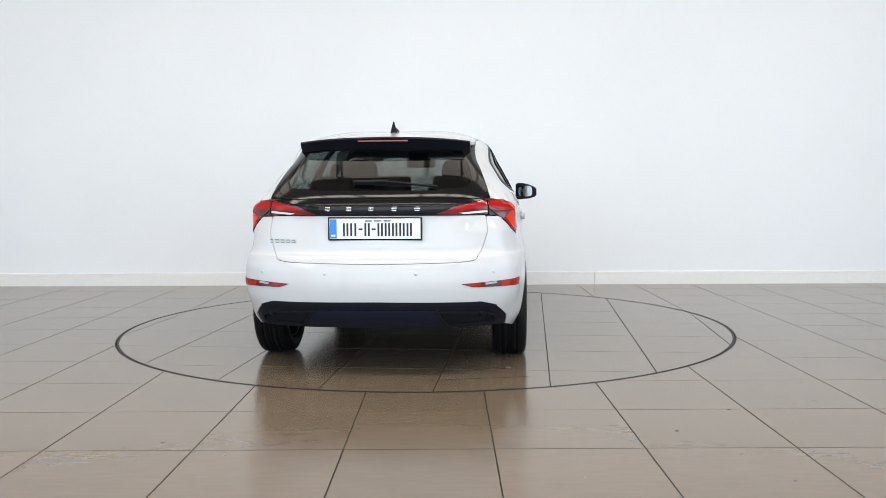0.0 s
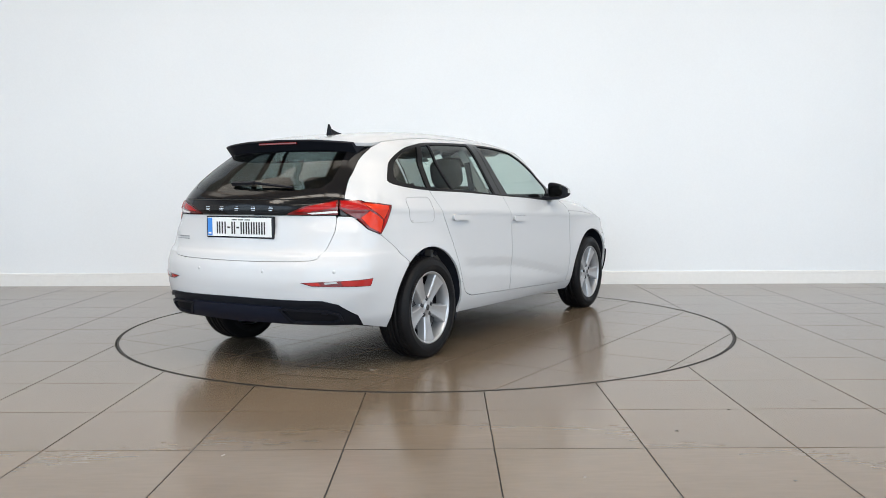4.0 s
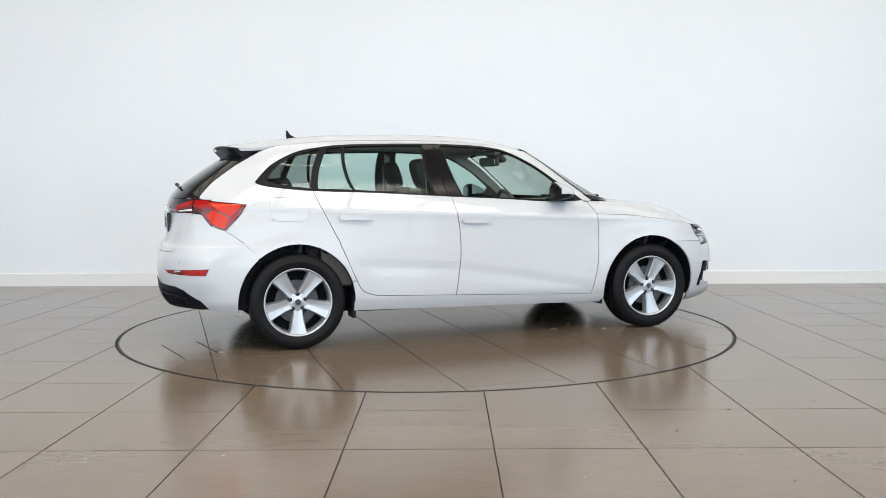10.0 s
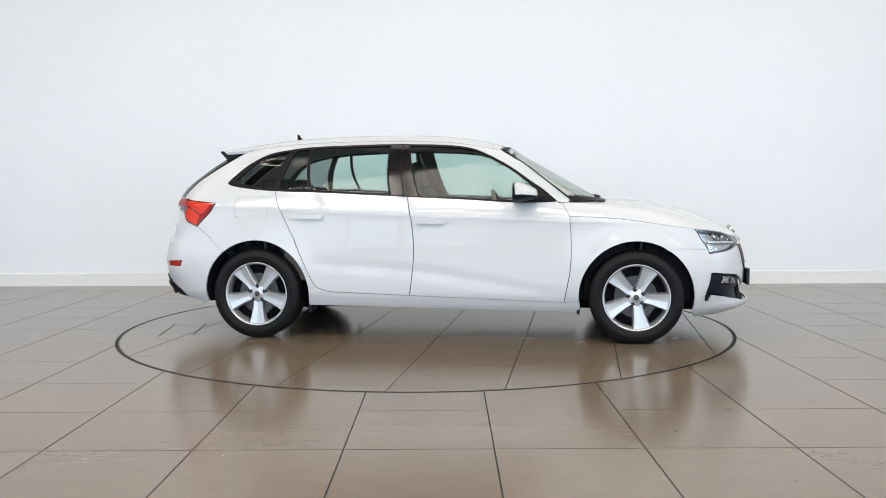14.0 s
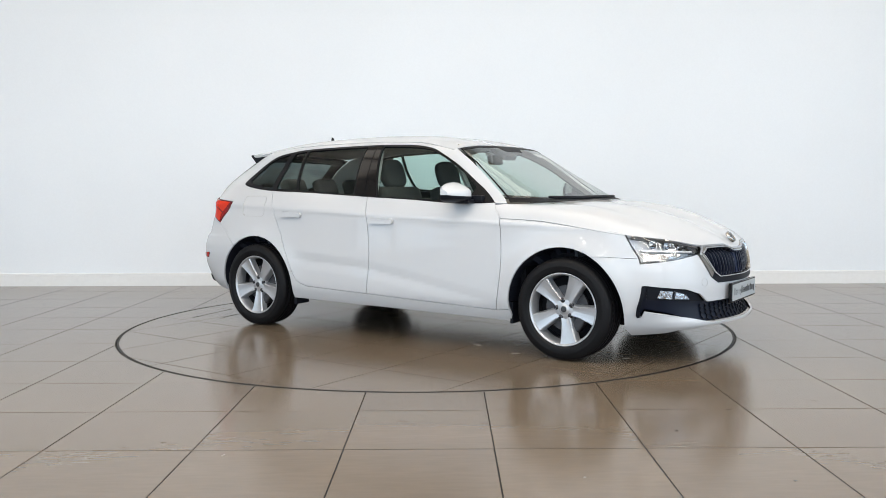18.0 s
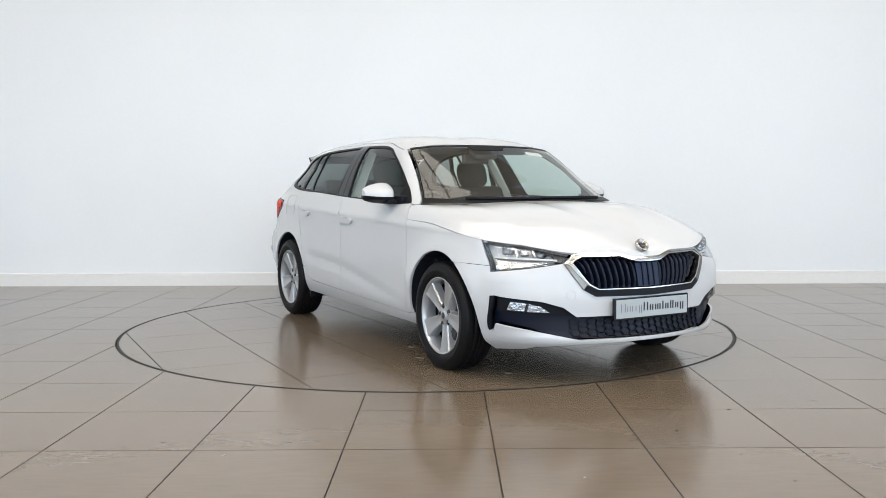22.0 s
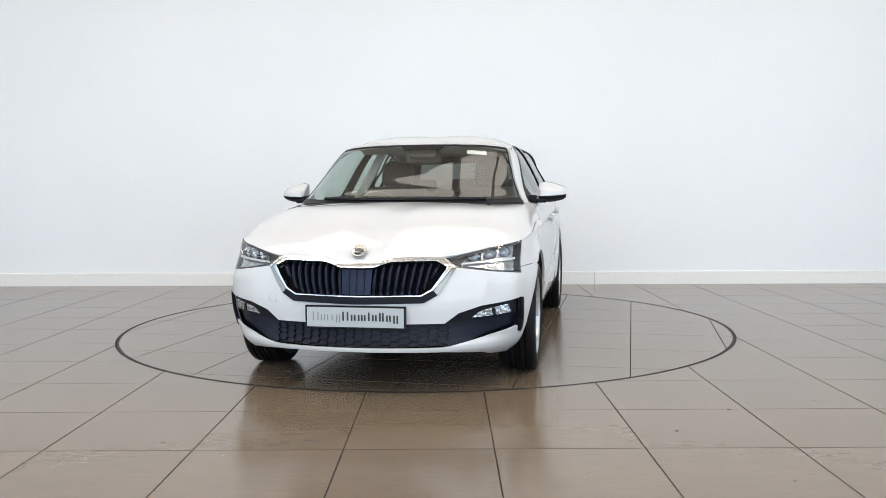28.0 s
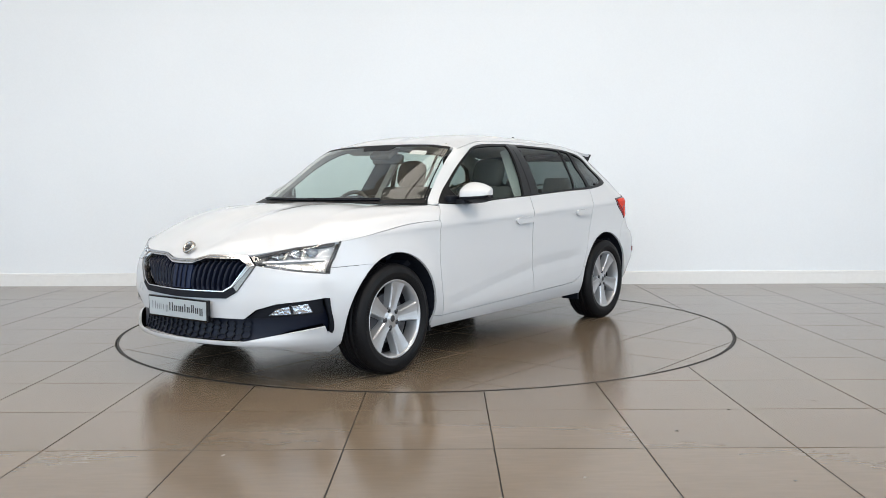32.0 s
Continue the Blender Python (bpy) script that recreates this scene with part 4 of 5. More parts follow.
def make_wheel(spin):
    v, f = lathe([(0.198, -0.088), (0.196, 0.0), (0.199, 0.060), (0.203, 0.082), (0.206, 0.089), (0.212, 0.096), (0.2165, 0.0965), (0.218, 0.094), (0.2165, 0.086), (0.209, 0.070), (0.207, -0.088)], 64)
    rim = mesh_object("wheel", v, [q[::-1] for q in f], ALLOY, None, True, "silver five-spoke alloy wheel with a black tyre")
    # Dark sleeve paints shade over the silver rim's inside, behind the spokes
    v2, f2 = lathe([(0.1952, 0.012), (0.1945, -0.02), (0.1960, -0.088)], 48)
    mesh_object("rim_barrel", v2, [q[::-1] for q in f2], BOLT_AND_SHADE, rim, True, "dark sleeve painting the shade inside the rim")
    v, f = lathe(tyre_profile(), 72)
    tyre = mesh_object("tyre", v, f, RUBBER, rim, True, "black rubber tyre")
    # tread blocks across the shoulders
    tv, tf = [], []
    for k in range(60):
        for sgn in (1, -1):
            a = 2 * math.pi * (k + (0.5 if sgn < 0 else 0)) / 60
            b = a + 0.055
            i = len(tv)
            for ang in (a, b):
                for r, h in ((0.300, 0.0985), (0.3135, 0.0835), (0.3172, 0.056), (0.312, 0.054)):
                    tv.append((r * math.cos(ang), sgn * h, r * math.sin(ang)))
            tf += [(i, i + 1, i + 5, i + 4), (i + 1, i + 2, i + 6, i + 5), (i + 2, i + 3, i + 7, i + 6), (i, i + 3, i + 2, i + 1), (i + 4, i + 5, i + 6, i + 7)]
    tagged(mesh_object("tread_pattern", tv, tf, RUBBER, rim), kind="stuff")
    # raised marks on the sidewall
    sv, sf = [], []
    for start in (0.3, 2.4, 4.5):
        for k in range(11):
            a = start + k * 0.062
            i = len(sv)
            for ang in (a, a + 0.040):
                for r in (0.252, 0.272):
                    sv.append((r * math.cos(ang), 0.1084, r * math.sin(ang)))
            sf.append((i, i + 1, i + 3, i + 2))
    tagged(mesh_object("sidewall_relief", sv, sf, RUBBER, rim), kind="stuff")
    for k in range(5):
        a = radians(spin + 72 * k)
        c, s = math.cos(a), math.sin(a)
        sec = [(0.030, 0.030, 0.066), (0.055, 0.026, 0.068), (0.085, 0.027, 0.071), (0.13, 0.034, 0.077), (0.175, 0.043, 0.083), (0.205, 0.050, 0.088)]
        verts, faces = [], []
        for r, w, h in sec:
            for t, dh in ((-w - 0.013, -0.050), (-w - 0.006, -0.007), (-w, 0.0), (-w * 0.5, -0.003), (0, -0.0045), (w * 0.5, -0.003), (w, 0.0), (w + 0.006, -0.007), (w + 0.013, -0.050)):
                rr = math.sqrt(max(r * r - t * t, 0.0004)) if r > 0.2 else r
                verts.append((rr * c - t * s, h + dh, rr * s + t * c))
        n = 9
        for i in range(len(sec) - 1):
            for j in range(n - 1):
                faces.append((i * n + j, (i + 1) * n + j, (i + 1) * n + j + 1, i * n + j + 1))
        mesh_object("spoke", verts, [q[::-1] for q in faces], ALLOY, rim)
        # wheel bolt beside each spoke; its dark collar paints the pocket's shade
        b = a + radians(36)
        bv, bf = lathe([(0.0001, 0.0705), (0.006, 0.0705), (0.0078, 0.069), (0.0084, 0.0668), (0.0150, 0.0664), (0.0156, 0.060)], 16)
        mesh_object("wheel_bolt", [(x + 0.053 * math.cos(b), y, z + 0.053 * math.sin(b)) for x, y, z in bv], [q[::-1] for q in bf], BOLT_AND_SHADE, rim, True)
    v, f = lathe([(0.0001, 0.0735), (0.020, 0.073), (0.026, 0.071), (0.028, 0.067), (0.036, 0.066), (0.058, 0.0645), (0.066, 0.060), (0.068, 0.03)], 40)
    mesh_object("hub", v, [q[::-1] for q in f], ALLOY, rim, True)
    v, f = lathe([(0.0001, 0.0752), (0.012, 0.0750), (0.0185, 0.0745), (0.0195, 0.0725)], 24)
    mesh_object("centre_cap", v, [q[::-1] for q in f], LAMP_DARK, rim, True, "dark round centre cap")
    v, f = lathe([(0.05, 0.025), (0.138, 0.025), (0.138, 0.003), (0.05, 0.003)], 48)
    mesh_object("brake_disc", v, [q[::-1] for q in f], STEEL, rim, False)
    v, f = lathe([(0.02, -0.03), (0.194, -0.03), (0.194, -0.04)], 48)
    mesh_object("brake_shield", v, [q[::-1] for q in f], DARK, rim, False)
    bm = bmesh.new()
    box(bm, 0.085, 0.150, -0.01, 0.05, -0.07, 0.07, 0.012, Matrix.Rotation(radians(-200 - 25), 4, "Y"))
    part("brake_calliper", bm, STEEL, rim)
    for ob in [rim] + [c for c in bpy.data.objects if c.parent is rim]:
        if ob.name.split(".")[0] in ("wheel", "rim_barrel", "spoke", "wheel_bolt", "hub", "brake_disc", "brake_shield"):
            for v in ob.data.vertices:
                v.co.x, v.co.z = v.co.x * 1.038, v.co.z * 1.038
    return rim


first = make_wheel(270)
first.parent = car
first.matrix_basis = pose(-WB, 0.744, HUB_Z + 0.003)


def add_wheel(x, y, rz, spin):
    w = copy_thing(first, pose(x, y, HUB_Z + 0.003, 0, 0, rz) @ Matrix.Rotation(radians(spin), 4, "Y"))
    w.parent = car
    return w


add_wheel(-WB, -0.744, 180, 0)
add_wheel(WB, -0.758, 180, 10)
add_wheel(WB, 0.758, 0, 24)

# wheel housings and underbody
LINER = material("arch_liner", (0.012, 0.014, 0.022), 0.6, spec=0.3, grain=0.2, grain_scale=60)
STRUT = material("painted_strut", (0.10, 0.11, 0.13), 0.4, metal=0.4)
for ax in (WB, -WB):
    for s in (1, -1):
        verts, faces = [], []
        M = 22
        for k in range(M + 1):
            a = radians(-10 + 200 * k / M)
            hx, hz = ax + 0.392 * math.cos(a), HUB_Z + 0.392 * math.sin(a)
            for y in (0.56, on_skin(hx, max(hz, 0.2))[1] - 0.012):
                verts.append((hx, s * y, hz))
        for k in range(M):
            faces.append((2 * k, 2 * k + 1, 2 * k + 3, 2 * k + 2))
        faces.append(tuple(2 * k for k in range(M + 1)))
        mesh_object("wheel_housing", verts, faces, LINER, car, label="dark moulded wheel-arch liner")
        for ang, wide, mat in ((58, 5, LINER), (76, 4, LINER), (84, 3, STRUT), (93, 3, LINER), (104, 5, LINER), (128, 6, LINER)):
            bm = bmesh.new()
            r0, r1 = (0.340, 0.390) if mat is LINER else (0.318, 0.388)
            ring = []
            for da in (-wide / 2, wide / 2):
                c, q = math.cos(radians(ang + da)), math.sin(radians(ang + da))
                ring.append([bm.verts.new((ax + r * c, s * yy, HUB_Z + r * q)) for r, yy in ((r1, 0.60), (r0, 0.60), (r0, 0.72), (r1, 0.76))])
            bm.faces.new(ring[0]), bm.faces.new(ring[1][::-1])
            for i in range(4):
                bm.faces.new((ring[0][i], ring[1][i], ring[1][(i + 1) % 4], ring[0][(i + 1) % 4]))
            bmesh.ops.recalc_face_normals(bm, faces=bm.faces)
            part("liner_rib" if mat is LINER else "suspension_strut", bm, mat, car)
bm = bmesh.new()
box(bm, -1.55, 1.80, -0.56, 0.56, 0.20, 0.30, 0.03)
box(bm, -0.90, 0.90, -0.72, 0.72, 0.215, 0.30, 0.02)
box(bm, 1.74, 1.94, -0.60, 0.60, 0.20, 0.60, 0.05)
box(bm, -1.98, -1.74, -0.60, 0.60, 0.28, 0.62, 0.05)
part("underbody", bm, DARK, car)
for x0, x1, z0 in ((-0.955, -0.930, 0.185), (0.930, 0.950, 0.190)):
    for s in (1, -1):
        bm = bmesh.new()
        box(bm, x0, x1, min(s * 0.66, s * 0.80), max(s * 0.66, s * 0.80), z0, 0.33, 0.004)
        part("mud_flap", bm, BLACK, car)

# ---- car: handles, flap, mirrors ----
def pill(x0, x1, z0, z1, tilt, n=6):
    r = (z1 - z0) / 2
    pts = []
    for cx, a0 in ((x1 - r, -90), (x0 + r, 90)):
        for k in range(n + 1):
            a = radians(a0 + 180 * k / n)
            x = cx + r * math.cos(a)
            pts.append((x, (z0 + z1) / 2 + r * math.sin(a) + tilt * (x - (x0 + x1) / 2)))
    return pts


for x0, x1, zc in ((-1.045, -0.828, 0.866), (-0.180, 0.036, 0.832)):
    side_panels("handle_recess", pill(x0 + 0.045, x1 - 0.045, zc - 0.040, zc + 0.028, -0.02), PAINT, car, off=0.001, thick=0.003, gap=0, da=0.02, dz=0.01)
    side_panels("door_handle", pill(x0, x1, zc - 0.020, zc + 0.022, -0.02), PAINT, car, PAINT, off=0.021, thick=0.015, gap=0, da=0.02, dz=0.006, label="white door handle")
    for xx in (x0 + 0.02, x1 - 0.02):
        side_panels("handle_mount", pill(xx - 0.016, xx + 0.016, zc - 0.015, zc + 0.015, 0), PAINT, car, off=0.010, thick=0.012, gap=0)


def round_square(x0, x1, z0, z1, r, n=5):
    pts = []
    for cx, cz, a0 in ((x1 - r, z1 - r, 0), (x0 + r, z1 - r, 90), (x0 + r, z0 + r, 180), (x1 - r, z0 + r, 270)):
        pts += [(cx + r * math.cos(radians(a0 + 90 * k / n)), cz + r * math.sin(radians(a0 + 90 * k / n))) for k in range(n + 1)]
    return pts


# Grey rings laid on the paint draw the shade of shut gaps
GAP_SHADE = material("painted_gap_shade", (0.38, 0.385, 0.39), 0.7)
h = frame_patch(round_square(-1.492, -1.238, 0.846, 1.004, 0.035), [round_square(-1.4897, -1.2403, 0.8483, 1.0017, 0.033)], off=0.0022, thick=0.002)
shell_object("fuel_flap_seam", [mirrored(h)], [GAP_SHADE, DARK], car)

MIRROR = material("mirror_silver", (0.22, 0.23, 0.24), 0.03, metal=1.0)
MIRROR_LOOPS = ((0.806, 1.086, 1.002, 0.972, 0.64, 0.53), (0.822, 1.094, 1.002, 0.964, 0.66, 0.515), (0.847, 1.096, 1.003, 0.961, 0.668, 0.506), (0.877, 1.092, 1.004, 0.962, 0.664, 0.502), (0.907, 1.085, 1.005, 0.965, 0.655, 0.501), (0.937, 1.075, 1.007, 0.971, 0.632, 0.504), (0.964, 1.064, 1.010, 0.979, 0.604, 0.510), (0.981, 1.051, 1.013, 0.992, 0.575, 0.520))
CAP_CURVE = ((0.0, 0.0), (0.0, 0.45), (0.004, 0.88), (0.03, 0.97), (0.10, 1.0), (0.25, 0.98), (0.45, 0.88), (0.65, 0.73), (0.86, 0.54), (0.92, 0.46), (0.955, 0.36), (0.975, 0.18), (0.98, 0.0))
for s in (1, -1):
    # wedge-shaped cap above, dark shell below
    verts, faces, verts2, faces2 = [], [], [], []
    n = len(CAP_CURVE)
    for y, top_z, split, low, front_x, back_x in MIRROR_LOOPS:
        for u, w in CAP_CURVE:
            verts.append((back_x + (front_x - back_x) * u, s * y, split + (top_z - split) * w))
            verts2.append((back_x + (front_x - back_x) * u, s * y, split - 0.001 - (split - low) * w))
    for q in range(len(MIRROR_LOOPS) - 1):
        for i in range(n - 1):
            f = (q * n + i, q * n + i + 1, (q + 1) * n + i + 1, (q + 1) * n + i)
            faces.append(f[::-1] if s < 0 else f)
            faces2.append(f if s < 0 else f[::-1])
    for q in (0, len(MIRROR_LOOPS) - 1):
        faces.append(tuple(range(q * n, q * n + n))), faces2.append(tuple(range(q * n, q * n + n)))
    top = mesh_object("door_mirror", verts, faces, PAINT, car, True, "white door mirror with a black foot")
    top.data.set_sharp_from_angle(angle=radians(28))
    mesh_object("mirror_base", verts2, faces2, BLACK, top, True, "black lower half of the mirror")
    bm = bmesh.new()
    box(bm, 0.50, 0.66, min(s * 0.755, s * 0.86), max(s * 0.755, s * 0.86), 0.958, 0.985, 0.008)
    part("mirror_foot", bm, BLACK, top)
    gv, gf = [], []
    for i in range(20):
        a = 2 * math.pi * i / 20
        y = 0.887 + 0.058 * math.copysign(abs(math.cos(a)) ** 0.6, math.cos(a))
        z = 1.026 + (0.046 if math.sin(a) > 0 else 0.044) * math.copysign(abs(math.sin(a)) ** 0.6, math.sin(a))
        gv.append((0.4955, s * y, z))
    mesh_object("mirror_glass", gv, [tuple(range(20))[::s]], MIRROR, top, label="silvered mirror glass")
    bv = []
    for y, top_z, split, low, front_x, back_x in MIRROR_LOOPS:
        bv += [(back_x + 0.010, s * y, top_z + 0.001), (back_x - 0.002, s * y, top_z - 0.006), (back_x - 0.002, s * y, low + 0.003), (back_x + 0.010, s * y, low - 0.001)]
    bf = [(4 * q + i, 4 * q + i + 1, 4 * q + i + 5, 4 * q + i + 4) for q in range(len(MIRROR_LOOPS) - 1) for i in range(3)]
    mesh_object("mirror_bezel", bv, [f[::s] for f in bf], BLACK, top)
    bm = bmesh.new()
    box(bm, 0.56, 0.72, min(s * 0.75, s * 0.795), max(s * 0.75, s * 0.795), 0.965, 1.01, 0.01)
    part("mirror_sail", bm, BLACK, top)

# ---- car: front ----
def facet_material(name, base, scale, rough):
    """Bright metal with many small facets."""
    m = material(name, base, rough, metal=1.0)
    nt = m.node_tree
    co, vo, bp = nt.nodes.new("ShaderNodeTexCoord"), nt.nodes.new("ShaderNodeTexVoronoi"), nt.nodes.new("ShaderNodeBump")
    vo.inputs["Scale"].default_value = scale
    bp.inputs["Strength"].default_value, bp.inputs["Distance"].default_value = 0.22, 0.012
    nt.links.new(co.outputs["Object"], vo.inputs["Vector"])
    nt.links.new(vo.outputs["Distance"], bp.inputs["Height"])
    nt.links.new(bp.outputs[0], nt.nodes["Principled BSDF"].inputs["Normal"])
    return m


FACETS = facet_material("faceted_reflector", (0.74, 0.75, 0.77), 24.0, 0.22)
FACETS_SHARP = facet_material("fog_reflector_metal", (0.66, 0.68, 0.71), 55.0, 0.12)


def skin_frame(end, y, z, off=0.0):
    """Place, outward normal and sideways direction on the skin at a front or rear point (y signed)."""
    a, zz = arc_of((end, abs(y), z)) if isinstance(end, str) else arc_of((end, z))
    p, n = skin_at(np.array(a), np.array(zz)), skin_normal(np.array(a), np.array(zz))
    s = -1 if y < 0 else 1
    p, n = Vector((p[0], s * p[1], p[2])), Vector((n[0], s * n[1], n[2]))
    return p + n * off, n


# chrome frame, lower black surround, ribs
h = skin_patch(GRILLE[:5] + [("f", 0.470, 0.645), ("f", 0.385, 0.540), ("f", 0.331, 0.512), ("f", 0.0, 0.508)] + GRILLE_IN[::-1], off=0.010, thick=0.03, gap=0.001)
shell_object("grille_frame", [h, mirrored(h)], [CHROME_DARK, DARK], car, "polished chrome grille frame")
BEAD = [("f", y * 1.014, z + (0.006 if z > 0.6 else -0.005)) for _, y, z in GRILLE_IN]
h = skin_patch(BEAD + GRILLE_IN[::-1], off=0.013, thick=0.012, gap=0.0)
shell_object("chrome_bead", [h, mirrored(h)], [CHROME, DARK], car, "thin bright chrome bead inside the grille frame")
h = skin_patch(GRILLE[:5] + [("f", 0.480, 0.648), ("f", 0.428, 0.692), ("f", 0.188, 0.690), ("f", 0.098, 0.665), ("f", 0.0, 0.663)], off=0.013, thick=0.012, gap=0.0)
shell_object("chrome_strip", [h, mirrored(h)], [CHROME, DARK], car, "bright chrome strip along the grille's top")
# flank's brown tone is the floor's reflection put into the metal colour
side_panels("grille_flank", [GRILLE[4], GRILLE[5], ("f", 0.386, 0.539), ("f", 0.472, 0.646)], CHROME_FLOOR_TONE, car, off=0.009, thick=0.03, gap=0.0005, label="chrome flank of the grille frame, browned like a floor reflection")
h = skin_patch([GRILLE[5], GRILLE[6], GRILLE[7], ("f", 0.0, 0.507), ("f", 0.331, 0.510), ("f", 0.386, 0.539)], off=0.008, thick=0.03, gap=0.0005)
shell_object("grille_surround", [h, mirrored(h)], [BLACK, DARK], car, "black lower surround of the grille")
centre_panel("grille_back", GRILLE, DARK, car, off=-0.06)


def grille_limits(y):
    ys = [p[1] for p in GRILLE_IN[:5]]
    top = float(np.interp(y, ys, [p[2] for p in GRILLE_IN[:5]]))
    yl = [p[1] for p in GRILLE_IN[4:]][::-1]
    low = float(np.interp(y, yl, [p[2] for p in GRILLE_IN[4:]][::-1]))
    return low, top


for k in range(9):
    y = 0.098 + k * 0.0395
    for s in (1, -1):
        low, top = grille_limits(y)
        bm = bmesh.new()
        lean = 0.035 * (y / 0.4)
        ring = []
        for i in range(7):
            z = low + (top - low) * i / 6
            yy = y - lean * (1 - i / 6)
            p, n = skin_frame("f", s * yy, z, -0.004 - 0.016 * (1 - math.sin(math.pi * i / 6)) ** 2)
            ring.append([bm.verts.new(p + Vector((dx, s * dy, 0))) for dx, dy in ((-0.045, -0.013), (-0.008, -0.0125), (0.0, -0.006), (0.0, 0.004), (-0.008, 0.0065), (-0.045, 0.007))])
        for i in range(6):
            for j in range(5):
                bm.faces.new((ring[i][j], ring[i][j + 1], ring[i + 1][j + 1], ring[i + 1][j]))
        bm.faces.new(ring[0]), bm.faces.new(ring[-1][::-1])
        part("grille_rib", bm, RIB_BLACK, car, smooth=True)
centre_panel("radar_cover", [("f", 0.0, 0.648), ("f", 0.082, 0.650), ("f", 0.076, 0.520), ("f", 0.0, 0.518)], NAVY, car, off=-0.006, label="smooth navy sensor cover in the grille")
for y in (0.0, 0.0395, -0.0395):
    bm = bmesh.new()
    for z0, z1 in ((0.524, 0.584), (0.584, 0.645)):
        p, q = skin_frame("f", y, z0, -0.004)[0], skin_frame("f", y, z1, -0.004)[0]
        rod(bm, p, q, 0.007, 0.007, 0.010)
    part("cover_rib", bm, RIB_BLACK, car)

# badge on the bonnet nose
v, f = lathe([(0.0001, 0.006), (0.028, 0.006), (0.031, 0.009), (0.036, 0.009), (0.039, 0.004), (0.039, -0.01)], 36)
badge = mesh_object("badge", v, [q[::-1] for q in f], CHROME_DARK, car, True, "round chrome badge")
badge.matrix_basis = Matrix.Translation((2.088, 0, 0.738)) @ Matrix.Rotation(radians(-38), 4, "Y") @ Matrix.Rotation(radians(-90), 4, "Z")
bm = bmesh.new()
box(bm, -0.021, 0.021, 0.004, 0.0085, -0.005, 0.012, 0.002)
box(bm, -0.010, 0.019, 0.004, 0.0085, -0.019, -0.009, 0.002)
part("emblem", bm, LAMP_DARK, badge)

# headlamps: dark housing, faceted bowls, light guides, clear lens
side_panels("headlamp_lens", HEADLAMP, LENS_CLEAR, car, CLEAR, label="slim headlamp with a clear lens", thick=0.003, off=0.001)[0].visible_shadow = False
side_panels("headlamp_housing", HEADLAMP, LAMP_GREY, car, off=-0.050, thick=0.01, gap=-0.002)
side_panels("lamp_rim", [(1.700, 0.779), (1.714, 0.776), (1.734, 0.735), (1.766, 0.690), (1.806, 0.616), ("f", 0.66, 0.634), ("f", 0.492, 0.659), ("f", 0.50, 0.652), ("f", 0.66, 0.627), (1.80, 0.609), (1.757, 0.690)], LAMP_DARK, car, off=-0.003, thick=0.05, gap=0, label="dark rim of the headlamp")
side_panels("lamp_hood", [("f", 0.455, 0.703), ("f", 0.66, 0.752), (1.735, 0.772), (1.742, 0.760), ("f", 0.66, 0.741), ("f", 0.47, 0.692)], LAMP_DARK, car, off=-0.006, thick=0.04, gap=0)
side_panels("lamp_tip", [("f", 0.462, 0.697), ("f", 0.535, 0.712), ("f", 0.530, 0.668), ("f", 0.497, 0.664)], LAMP_DARK, car, off=-0.014, thick=0.02, gap=0)
side_panels("lamp_divider", [("f", 0.52, 0.680), ("f", 0.66, 0.690), (1.795, 0.694), (1.802, 0.684), ("f", 0.66, 0.680), ("f", 0.52, 0.671)], LAMP_GREY, car, off=-0.010, thick=0.03, gap=0)
side_panels("light_guide", [("f", 0.55, 0.668), ("f", 0.66, 0.676), (1.800, 0.680), (1.815, 0.628), ("f", 0.66, 0.646)], FACETS, car, off=-0.024, thick=0.01, gap=0, label="bright lower light guide")
for y0 in (0.624, 0.704):
    side_panels("lamp_partition", [("f", y0 - 0.006, 0.735), ("f", y0 + 0.006, 0.738), ("f", y0 + 0.004, 0.692), ("f", y0 - 0.006, 0.690)], REFLECTOR, car, off=-0.014, thick=0.03, gap=0, label="bright partition between lamp bowls")


def lamp_bowl(y, z, ry, rz, depth):
    """A deep metal bowl with a small lens, set behind the clear cover."""
    for s in (1, -1):
        p, n = skin_frame("f", s * y, z, -0.012)
        aim = (n + Vector((1.4, 0, 0))).normalized()
        m = Matrix.Translation(p) @ Vector((0, 1, 0)).rotation_difference(aim).to_matrix().to_4x4() @ Matrix.Diagonal((ry, 1, rz, 1))
        v, f = lathe([(1.0, 0.0), (0.93, -0.002), (0.90, -depth * 0.25), (0.75, -depth * 0.6), (0.50, -depth * 0.9), (0.30, -depth)], 28)
        bowl = mesh_object("reflector_bowl", v, [q[::-1] for q in f], REFLECTOR, car, True, "bright reflector bowl")
        bowl.matrix_basis = m
        v, f = lathe([(0.0001, -depth * 0.45), (0.22, -depth * 0.5), (0.33, -depth * 0.68), (0.34, -depth * 1.1)], 20)
        mesh_object("lamp_lens", v, [q[::-1] for q in f], LAMP_GREY, bowl, True, "pale bulb lens")


lamp_bowl(0.585, 0.705, 0.036, 0.021, 0.030)
lamp_bowl(0.664, 0.717, 0.036, 0.024, 0.032)
lamp_bowl(0.736, 0.726, 0.036, 0.029, 0.034)

